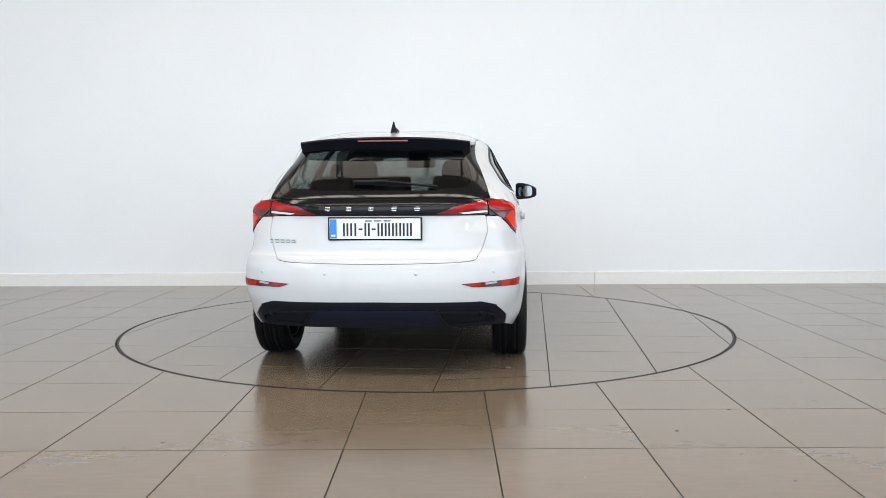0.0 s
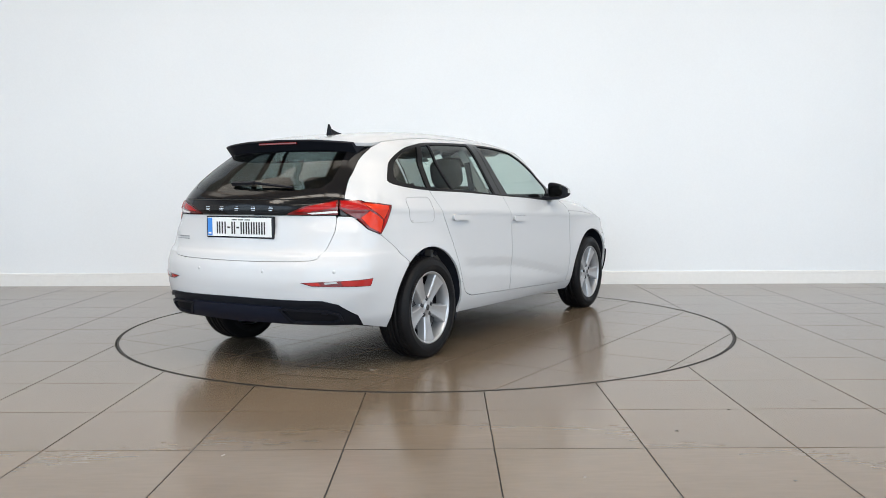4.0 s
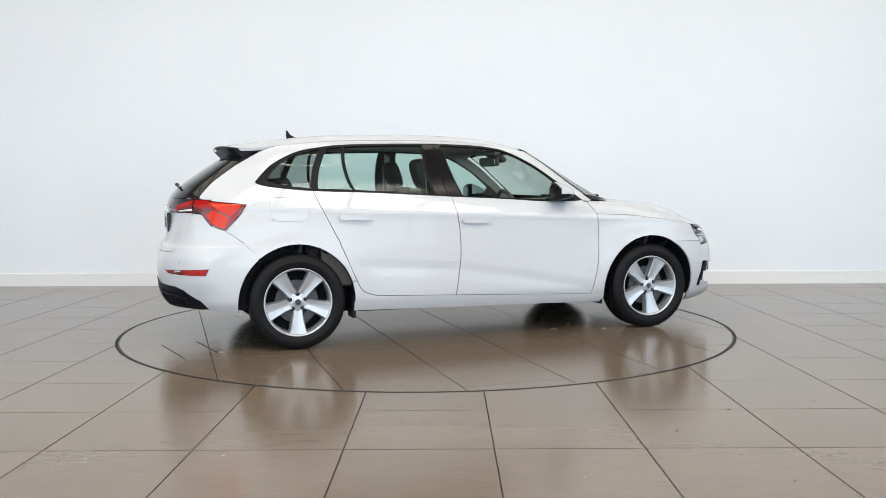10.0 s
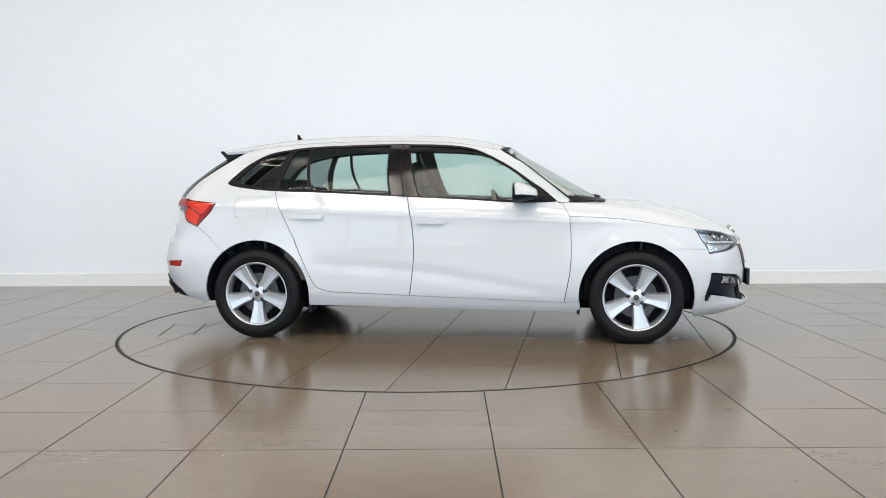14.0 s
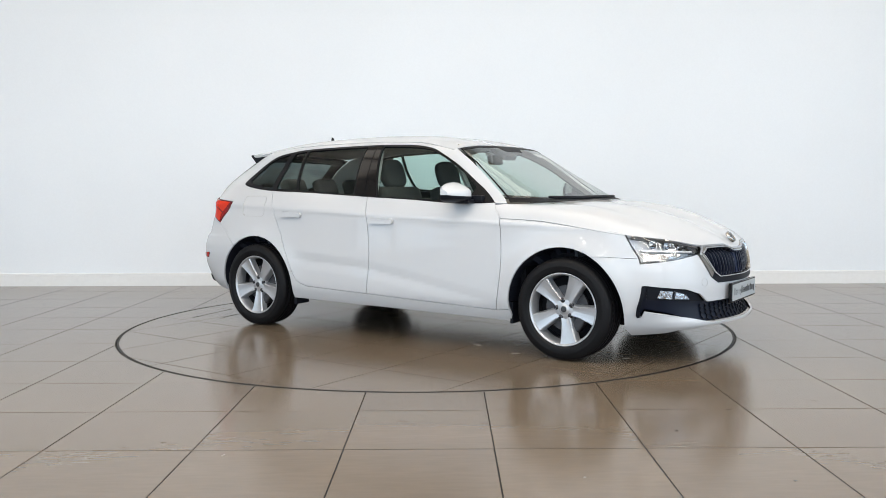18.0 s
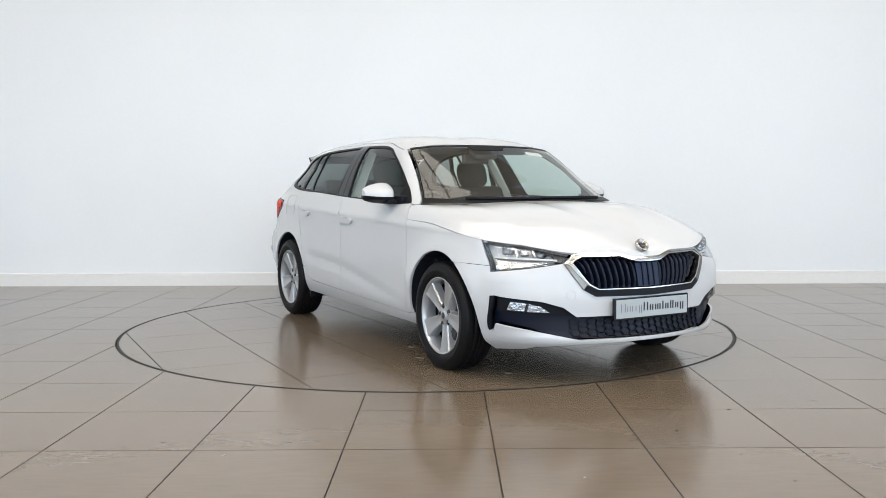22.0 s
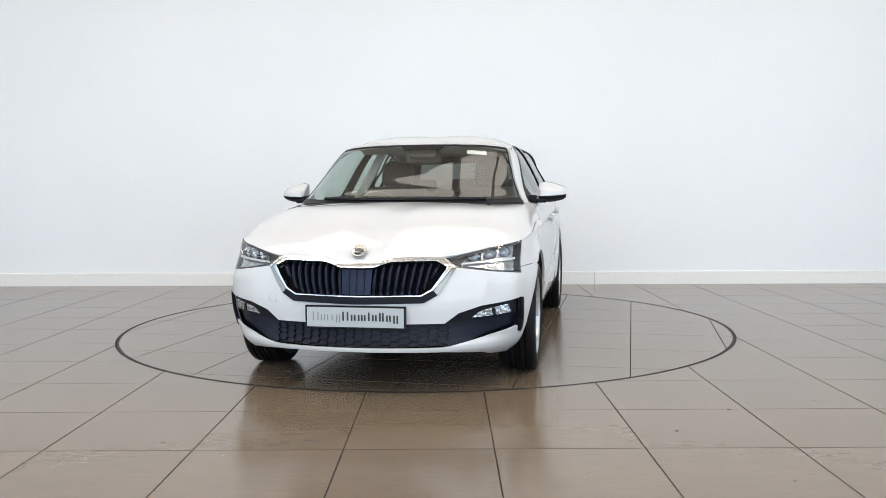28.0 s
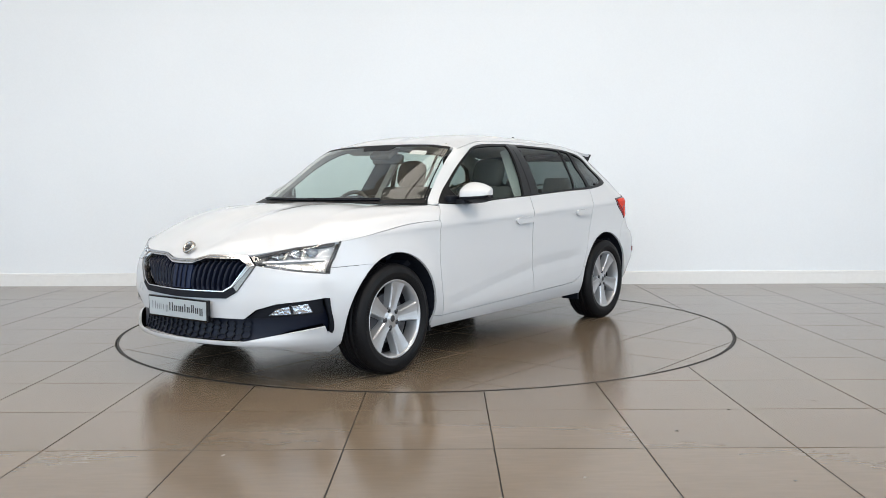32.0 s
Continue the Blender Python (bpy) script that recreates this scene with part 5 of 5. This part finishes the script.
# lower intake: dark back, honeycomb, fog lamps
centre_panel("lower_intake", INTAKE, NAVY_PLASTIC, car, off=-0.040, label="black lower air intake")
fv, ff = [], []
hexes = []
for k in range(-9, 10):
    for r in range(5):
        z = 0.258 + r * 0.0245 + (0.01225 if k % 2 else 0)
        if 0.262 < z < 0.356:
            hexes.append((k * 0.049, z))
for y, z in hexes:
    base = len(fv)
    for depth in (-0.031, -0.041):
        for scale in (1.0, 0.86):
            for i, (dy, dz) in enumerate(((-0.0306, 0), (-0.0184, 0.01225), (0.0184, 0.01225), (0.0306, 0), (0.0184, -0.01225), (-0.0184, -0.01225))):
                yy, zz = y + dy * scale, z + dz * scale
                p, n = skin_frame("f", yy, zz, depth)
                fv.append(p)
    for i in range(6):
        j = (i + 1) % 6
        ff += [(base + i, base + j, base + 6 + j, base + 6 + i), (base + 6 + i, base + 6 + j, base + 18 + j, base + 18 + i)]
tagged(mesh_object("honeycomb_mesh", fv, ff, BLACK, car, label="black honeycomb mesh of the lower intake"), kind="stuff")
side_panels("fog_bezel", [("f", 0.46, 0.372)] + [(e, a, b) for e, a, b in FOG_TOP[1:4]] + [(1.842, 0.480), (1.835, 0.400), ("f", 0.60, 0.380)], BLACK, car, off=-0.020, thick=0.01, gap=0.002)
FOG = [("f", 0.728, 0.458), ("f", 0.66, 0.447), ("f", 0.605, 0.430), ("f", 0.562, 0.392), ("f", 0.66, 0.398), ("f", 0.742, 0.408)]
side_panels("fog_reflector", FOG, FACETS_SHARP, car, off=-0.014, thick=0.006, gap=0.003, label="bright fog lamp")
side_panels("fog_lens", FOG, LENS_CLEAR, car, CLEAR, off=-0.006, thick=0.003, gap=0)
side_panels("fog_rib", [("f", 0.655, 0.448), ("f", 0.665, 0.449), ("f", 0.672, 0.400), ("f", 0.660, 0.398)], BLACK, car, off=-0.009, thick=0.006, gap=0)
side_panels("corner_fin", [(1.842, 0.486), (1.795, 0.300), (1.780, 0.294), (1.776, 0.31), (1.800, 0.40), (1.815, 0.483)], BLACK, car, off=0.010, thick=0.02, gap=0, label="black corner fin of the bumper")


# ---- car: number plates ----
def plate(x, z0, z1, face, sgn, name, label):
    """A plate that faces along sgn x; returns its backing."""
    bm = bmesh.new()
    box(bm, min(x, x - sgn * 0.022), max(x, x - sgn * 0.022), -0.264, 0.264, z0 - 0.010, z1 + 0.009, 0.004)
    back = part(name, bm, GLOSS_BLACK, car, label)
    bm = bmesh.new()
    box(bm, min(x, x + sgn * 0.002), max(x, x + sgn * 0.002), -0.254, 0.254, z0, z1, 0.0008)
    part("plate_face", bm, face, back)
    return back


def bar(back, x, sgn, y0, y1, z0, z1, mat):
    bm = bmesh.new()
    box(bm, min(x, x + sgn * 0.001), max(x, x + sgn * 0.001), min(y0, y1), max(y0, y1), z0, z1)
    part("printed_bar", bm, mat, back)


front_plate = plate(2.176, 0.357, 0.457, PLATE_GREY, 1, "front_plate", "silver-grey name plate with dark printed bars")
# one bar a letter: (width, thin or bold, up, down)
y = -0.222
for w, bold, top, low in ((0.030, 0, 0.044, 0), (0.022, 0, 0.030, 0), (0.011, 0, 0.030, 0), (0.011, 0, 0.030, 0), (0.020, 0, 0.030, 0.010), (0.032, 1, 0.046, 0), (0.025, 1, 0.031, 0), (0.040, 1, 0.031, 0), (0.009, 1, 0.044, 0), (0.024, 1, 0.031, 0), (0.024, 1, 0.044, 0), (0.024, 1, 0.031, 0), (0.025, 1, 0.031, 0.010)):
    mat, stroke = (INK, 0.0085) if bold else (GREY_INK, 0.0045)
    for k in range(1 if w < 0.012 else 3 if w > 0.036 else 2):
        n = 3 if w > 0.036 else 2
        yy = y + (w - stroke) * k / (n - 1)
        bar(front_plate, 2.1785, 1, yy, yy + stroke, 0.390 - low, 0.390 + top, mat)
    y += w + 0.0125
rear_plate = plate(-2.116, 0.779, 0.891, PLATE_W, -1, "rear_plate", "white number plate with a blue band and black bars")
bar(rear_plate, -2.1185, -1, 0.252, 0.214, 0.782, 0.888, PLATE_BLUE)
bar(rear_plate, -2.1195, -1, 0.246, 0.222, 0.792, 0.802, PLATE_W)
y = 0.178
for w, hh in ((0.030, 1), (0.013, 1), (0.013, 1), (0.022, 0), (0.030, 1), (0.022, 0), (0.030, 1), (0.030, 1), (0.030, 1), (0.030, 1), (0.030, 1)):
    if not hh:
        bar(rear_plate, -2.1185, -1, y, y - w, 0.827, 0.837, INK)
    for k in range(0 if not hh else 1 if w < 0.02 else 2):
        yy = y - (w - 0.0105) * k
        bar(rear_plate, -2.1185, -1, yy, yy - 0.0105, 0.794, 0.866, INK)
    y -= w + 0.0105
for k in range(3):
    bar(rear_plate, -2.1185, -1, 0.055 - k * 0.052, 0.055 - k * 0.052 - 0.040, 0.875, 0.881, INK)

# bright raised marks on the gloss panel, small ones on the tailgate
for k, y in enumerate((0.268, 0.147, 0.022, -0.108, -0.236)):
    p, n = skin_frame("r", y, 0.944, 0.002)
    bm = bmesh.new()
    box(bm, -0.004, 0.001, -0.016, 0.016, -0.0022, 0.0022, 0.001)
    box(bm, -0.004, 0.001, -0.015, 0.013, 0.0075, 0.0115, 0.001)
    box(bm, -0.004, 0.001, -0.013, 0.015, -0.0115, -0.0075, 0.001)
    o = part("raised_mark", bm, CHROME, car, "chrome raised mark")
    o.matrix_basis = Matrix.Translation(p)
for k in range(5):
    p, n = skin_frame("r", 0.585 - k * 0.032, 0.763, 0.002)
    bm = bmesh.new()
    box(bm, -0.003, 0.001, -0.012, 0.012, -0.010, -0.006)
    box(bm, -0.003, 0.001, -0.010, 0.012, 0.004, 0.009)
    o = part("raised_mark", bm, GREY_INK, car, "small grey raised mark")
    o.matrix_basis = Matrix.Translation(p) @ Matrix.Rotation(math.atan2(n.y, -n.x) * -1, 4, "Z")


# parking sensors, towing-eye cover
def disc_on_skin(name, end, y, z, r, mat, off=0.001):
    p, n = skin_frame(end, y, z, off)
    v, f = lathe([(0.0001, 0.001), (r * 0.85, 0.001), (r * 0.86, -0.0005), (r, -0.0005), (r, -0.004)], 20)
    o = mesh_object(name, v, [q[::-1] for q in f], mat, car, True)
    o.matrix_basis = Matrix.Translation(p) @ Vector((0, 1, 0)).rotation_difference(n).to_matrix().to_4x4()


for y, z in ((0.275, 0.588), (-0.232, 0.588), (0.644, 0.592), (-0.644, 0.592)):
    disc_on_skin("parking_sensor", "r", y, z, 0.0115, PAINT, -0.0006)
# ring on the bumper paints the shaded gap round the towing-eye cover
ring = lambda r: [("f", 0.470 + r * math.cos(radians(15 * k)), 0.488 + r * math.sin(radians(15 * k))) for k in range(24)]
h = frame_patch(ring(0.0245), [ring(0.0236)], off=0.0015, thick=0.002)
shell_object("towing_cover_seam", [mirrored(h)], [GAP_SHADE, DARK], car)

POCKET = [("r", 0.33, 0.380), ("r", 0.60, 0.374), ("r", 0.662, 0.350), ("r", 0.668, 0.316), ("r", 0.630, 0.296), ("r", 0.39, 0.294)]
POCKET_IN = [("r", 0.355, 0.370), ("r", 0.595, 0.364), ("r", 0.648, 0.344), ("r", 0.654, 0.320), ("r", 0.622, 0.306), ("r", 0.41, 0.304)]
h = frame_patch(POCKET, [POCKET_IN], off=0.014, thick=0.022)
for half in (h, mirrored(h)):
    shell_object("exhaust_trim_frame", [half], [BLACK, DARK], car)
# tailgate sill step and the diffuser's pockets
side_panels("diffuser_pocket", POCKET_IN, DARK, car, off=-0.001, thick=0.004, label="dark exhaust trim in the diffuser")
centre_panel("diffuser_insert", [("r", 0.0, 0.388), ("r", 0.345, 0.388), ("r", 0.405, 0.296), ("r", 0.0, 0.284)], NAVY_PLASTIC, car, off=0.010, thick=0.018, label="blue-black middle panel of the diffuser")

# ---- car: cabin ----
def cushion(bm, x0, x1, y0, y1, z0, z1, m=None, bevel=0.05):
    r = bmesh.ops.create_cube(bm, size=1, matrix=Matrix.Translation(((x0 + x1) / 2, (y0 + y1) / 2, (z0 + z1) / 2)) @ Matrix.Diagonal((x1 - x0, y1 - y0, z1 - z0, 1)))
    es = list({e for v in r["verts"] for e in v.link_edges})
    g = bmesh.ops.bevel(bm, geom=es, offset=bevel, segments=4, profile=0.6, affect="EDGES")
    vs = list({v for f in g["faces"] for v in f.verts})
    if m is not None:
        bmesh.ops.transform(bm, matrix=m, verts=vs)


for y in (-0.37, 0.37):
    bm = bmesh.new()
    cushion(bm, -0.14, 0.40, y - 0.25, y + 0.25, 0.36, 0.56, None, 0.06)
    seat = part("front_seat", bm, CLOTH, car, "dark cloth front seat with a tall headrest", True)
    bm = bmesh.new()
    lean = Matrix.Translation((-0.12, 0, 0.47)) @ Matrix.Rotation(radians(-17), 4, "Y")
    cushion(bm, -0.075, 0.065, y - 0.245, y + 0.245, 0.0, 0.62, lean, 0.06)
    for sgn in (1, -1):
        cushion(bm, -0.05, 0.10, y + sgn * 0.20 - 0.045, y + sgn * 0.20 + 0.045, 0.08, 0.50, lean, 0.035)
    part("backrest", bm, CLOTH, seat, smooth=True)
    bm = bmesh.new()
    g = bmesh.ops.create_uvsphere(bm, u_segments=24, v_segments=14, radius=1.0)["verts"]
    for v in g:
        v.co = Vector([math.copysign(abs(c) ** 0.62, c) * k for c, k in zip(v.co, (0.052, 0.128, 0.112))])
    bmesh.ops.transform(bm, matrix=lean @ Matrix.Translation((0, y, 0.725)), verts=g)
    part("headrest", bm, CLOTH, seat, smooth=True)
    bm = bmesh.new()
    for dy in (-0.06, 0.06):
        box(bm, -0.008, 0.008, y + dy - 0.008, y + dy + 0.008, 0.58, 0.68, 0, lean)
    part("headrest_post", bm, STEEL, seat)
bm = bmesh.new()
cushion(bm, -1.12, -0.62, -0.64, 0.64, 0.38, 0.56, None, 0.06)
bench = part("rear_bench", bm, CLOTH, car, "dark cloth rear bench with three headrests", True)
bm = bmesh.new()
lean = Matrix.Translation((-1.10, 0, 0.48)) @ Matrix.Rotation(radians(-22), 4, "Y")
cushion(bm, -0.07, 0.07, -0.63, 0.63, 0.0, 0.56, lean, 0.06)
part("backrest", bm, CLOTH, bench, smooth=True)
for y in (-0.38, 0.0, 0.38):
    bm = bmesh.new()
    cushion(bm, -0.045, 0.045, y - 0.12, y + 0.12, 0.55, 0.70, lean, 0.04)
    part("headrest", bm, CLOTH, bench, smooth=True)

# dashboard, console, wheel, mirror, lining
bm = bmesh.new()
cushion(bm, 0.52, 1.02, -0.72, 0.72, 0.55, 0.935, None, 0.07)
cushion(bm, 0.50, 0.75, -0.60, -0.16, 0.80, 0.975, None, 0.05)
cushion(bm, -0.15, 0.55, -0.11, 0.11, 0.32, 0.58, None, 0.04)
part("dashboard", bm, TRIM_IN, car, "dark grey dashboard", True)
v, f = [], []
for i in range(36):
    a = 2 * math.pi * i / 36
    for j in range(8):
        b = 2 * math.pi * j / 8
        r = 0.183 + 0.015 * math.cos(b)
        v.append((0.015 * math.sin(b), r * math.cos(a), r * math.sin(a)))
for i in range(36):
    for j in range(8):
        f.append((i * 8 + j, ((i + 1) % 36) * 8 + j, ((i + 1) % 36) * 8 + (j + 1) % 8, i * 8 + (j + 1) % 8))
wheel = mesh_object("steering_wheel", v, f, TRIM_IN, car, True, "black steering wheel")
wheel.matrix_basis = Matrix.Translation((0.40, -0.37, 0.865)) @ Matrix.Rotation(radians(-24), 4, "Y")
bm = bmesh.new()
cushion(bm, -0.02, 0.03, -0.07, 0.07, -0.06, 0.05, None, 0.02)
box(bm, -0.008, 0.012, -0.17, 0.17, -0.018, 0.020, 0.006)
box(bm, -0.008, 0.012, -0.02, 0.02, -0.17, 0.0, 0.006)
part("wheel_spokes", bm, TRIM_IN, wheel)
bm = bmesh.new()
cushion(bm, -0.02, 0.02, -0.12, 0.12, -0.035, 0.035, None, 0.018)
mir = part("cabin_mirror", bm, TRIM_IN, car, "dark rear-view mirror inside the windscreen", True)
mir.matrix_basis = pose(0.36, -0.02, 1.262, 0, -10, 12)
bm = bmesh.new()
box(bm, -0.0235, -0.0205, -0.108, 0.108, -0.028, 0.028)
part("mirror_glass", bm, CHROME, mir)
bm = bmesh.new()
cushion(bm, -0.07, 0.07, -0.09, 0.09, -0.02, 0.02, None, 0.015)
cam_box = part("sensor_housing", bm, TRIM_IN, car, "black camera housing behind the windscreen", True)
cam_box.matrix_basis = pose(0.42, 0, 1.306, 0, 31, 0)
for y0, y1 in ((-0.66, -0.12), (0.12, 0.66)):
    bm = bmesh.new()
    box(bm, -0.01, 0.01, y0 * 0.75, y1 * 0.75, -0.075, 0.075, 0.006)
    o = part("sun_visor", bm, HEADLINER, car, "pale folded sun visor")
    o.matrix_basis = pose(0.28, 0, 1.333, 0, 72, 0)
# paper on the windscreen's upper corner
h = skin_patch([("f", 0.33, 1.322), ("f", 0.48, 1.312), ("f", 0.49, 1.285), ("f", 0.335, 1.295)], off=-0.008, thick=0.001, gap=0)
shell_object("windscreen_paper", [h], [PLATE_W, PLATE_W], car, "white paper slip behind the windscreen")
bm = bmesh.new()
box(bm, -1.85, -1.28, -0.52, 0.52, 0.955, 0.975, 0.008)
part("parcel_shelf", bm, TRIM_IN, car)
bm = bmesh.new()
box(bm, -1.70, 1.0, -0.55, 0.55, 0.30, 0.34)
box(bm, -0.92, 0.92, -0.78, 0.78, 0.30, 0.34)
box(bm, 0.98, 1.02, -0.75, 0.75, 0.30, 0.92)
part("cabin_floor", bm, DARK, car)
for s in (1, -1):
    bm = bmesh.new()
    cushion(bm, -0.28, 0.78, min(s * 0.70, s * 0.77), max(s * 0.70, s * 0.77), 0.36, 0.95, None, 0.02)
    part("door_trim", bm, TRIM_IN, car)
    bm = bmesh.new()
    cushion(bm, -1.15, -0.32, min(s * 0.68, s * 0.745), max(s * 0.68, s * 0.745), 0.40, 0.97, None, 0.02)
    part("door_trim", bm, TRIM_IN, car)
    # seat belt on the centre pillar
    bm = bmesh.new()
    rod(bm, Vector((-0.36, s * 0.56, 1.24)), Vector((-0.34, s * 0.70, 0.50)), 0.048, 0.048, 0.003)
    part("seat_belt", bm, LAMP_DARK, car)
    bm = bmesh.new()
    rod(bm, Vector((-0.345, s * 0.50, 1.33)), Vector((-0.275, s * 0.69, 0.96)), 0.06, 0.07, 0.02)
    part("pillar_lining", bm, HEADLINER, car)

# ---- small marks on the floor and on the turntable ----
SCUFF = material("pale_scuff", (0.21, 0.185, 0.16), 0.4, grain=0.3, grain_scale=80)
STAIN = material("dried_stain", (0.20, 0.175, 0.15), 0.32, grain=0.25, grain_scale=60)
CHIP = material("dark_chip", (0.02, 0.018, 0.016), 0.7, grain=0.3, grain_scale=90)
rng = random.Random(7)


def blot(name, parent, x, y, rx, ry, turn, mat, z=0.0006):
    """A thin uneven blot on the floor."""
    n = 14
    c, s = math.cos(radians(turn)), math.sin(radians(turn))
    outline = []
    for k in range(n):
        a = 2 * math.pi * k / n
        r = rng.uniform(0.65, 1.15)
        u, v = rx * r * math.cos(a), ry * r * math.sin(a)
        outline.append((x + u * c - v * s, y + u * s + v * c))
    v, f = prism(outline, -0.002, z)
    return mesh_object(name, v, f, mat, parent)


for x, y, rx, ry, turn, mat in ((-2.156, -2.114, 0.022, 0.007, 20, CHIP), (1.078, -3.036, 0.010, 0.008, 0, CHIP), (0.57, -3.625, 0.007, 0.006, 0, SCUFF), (1.319, -3.69, 0.008, 0.006, 40, CHIP), (-0.819, -3.308, 0.012, 0.005, 60, SCUFF), (1.898, -2.537, 0.020, 0.006, -15, SCUFF), (1.428, -2.682, 0.010, 0.006, 30, CHIP)):
    blot("floor_mark", floor, x, y, rx, ry, turn, mat)
for x, y, rx, ry, turn in ((0.80, -0.56, 0.035, 0.02, 10), (1.02, -0.39, 0.03, 0.015, 70), (1.16, -0.68, 0.04, 0.018, 30), (-1.62, -0.62, 0.03, 0.02, 0), (1.82, -0.46, 0.025, 0.018, 50)):
    blot("dried_stain", turntable, x, y, rx, ry, turn, STAIN)
for (ax, ay), (bx, by) in (((-1.86, -0.73), (-1.98, -0.19)), ((-1.636, -0.642), (-1.747, -0.14))):
    d = math.hypot(bx - ax, by - ay)
    nx, ny = -(by - ay) / d * 0.0035, (bx - ax) / d * 0.0035
    v, f = prism([(ax + nx, ay + ny), (ax - nx, ay - ny), (bx - nx, by - ny), (bx + nx, by + ny)], -0.002, 0.0006)
    mesh_object("service_slot", v, f, GROUT, turntable, label="thin dark slot in the tiles")
v, f = lathe([(2.2725, -0.02), (2.2735, 0.0008), (2.2775, 0.0008), (2.2785, -0.02)], 120)
mesh_object("outer_ring", [(x, z, y) for x, y, z in v], [q[::-1] for q in f], RING, floor)
scrap = blot("paper_scrap", None, 4.518, 2.56, 0.030, 0.012, 10, PLATE_W, 0.004)
tagged(scrap, "small torn scrap of white paper lying by the skirting", "paper scrap")

# ---- floor tiles, piece by piece ----
def lay_tiles(parent, turn, gx, gy, sx, sy, i0, i1, j0, j1, cut, limit=None):
    c, s = math.cos(radians(turn)), math.sin(radians(turn))
    whole = tile_mesh("tile", [[(JOINT / 2, JOINT / 2), (sx - JOINT / 2, JOINT / 2), (sx - JOINT / 2, sy - JOINT / 2), (JOINT / 2, sy - JOINT / 2)]], TILE, edge=0.0008)
    far = []
    for i in range(i0, i1):
        for j in range(j0, j1):
            x0, y0 = gx + i * sx, gy + j * sy
            h = JOINT / 2
            quad = [(x0 + h, y0 + h), (x0 + sx - h, y0 + h), (x0 + sx - h, y0 + sy - h), (x0 + h, y0 + sy - h)]
            quad = [(x * c - y * s, x * s + y * c) for x, y in quad]
            d = [math.hypot(*p) for p in quad]
            if limit and not limit(quad):
                far.append(quad)
                continue
            if cut == "out" and min(d) > R_TABLE + 0.45 or cut == "in" and max(d) < 2.25:
                ob = new("tile", whole)
                ob.matrix_basis = pose(x0 * c - y0 * s, x0 * s + y0 * c, 0, 0, 0, turn)
            else:
                if cut == "out":
                    polys = outside_disc(quad, R_TABLE)
                else:
                    q = inside_disc(quad, 2.254)
                    polys = [q] if q else []
                if not polys:
                    continue
                ob = new("tile", tile_mesh("tile", polys, TILE))
            ob.parent = parent
    if far:
        ob = new("far_tiling", tile_mesh("far_tiling", far, TILE))
        ob.parent = parent
        tagged(ob, kind="stuff")


lay_tiles(turntable, -1.75, 0.175, -0.29, 0.614, 0.612, -5, 5, -5, 6, "in")
lay_tiles(floor, GRID_TURN, GX, GY, SX, SY, -16, 20, -16, 12, "out", lambda q: -6.6 < q[0][0] < 6.4 and -4.6 < q[0][1] < 3.0)


# ---- what turns ----
def motions():
    turn_rows = [(0.0, 84.98), (4.0, 58.30), (8.0, 31.61), (12.0, 4.93), (16.0, -21.72), (20.0, -48.35), (24.0, -74.93), (28.0, -101.50), (32.0, -128.05)]
    walk(turntable, [(t, pose(0, 0, 0, 0, 0, a)) for t, a in turn_rows])
    walk(car, [(t, pose(0, 0, 0, 0, 0, a) @ pose(CAR_X, CAR_Y, 0, 0, 0, -0.18)) for t, a in turn_rows])


motions()
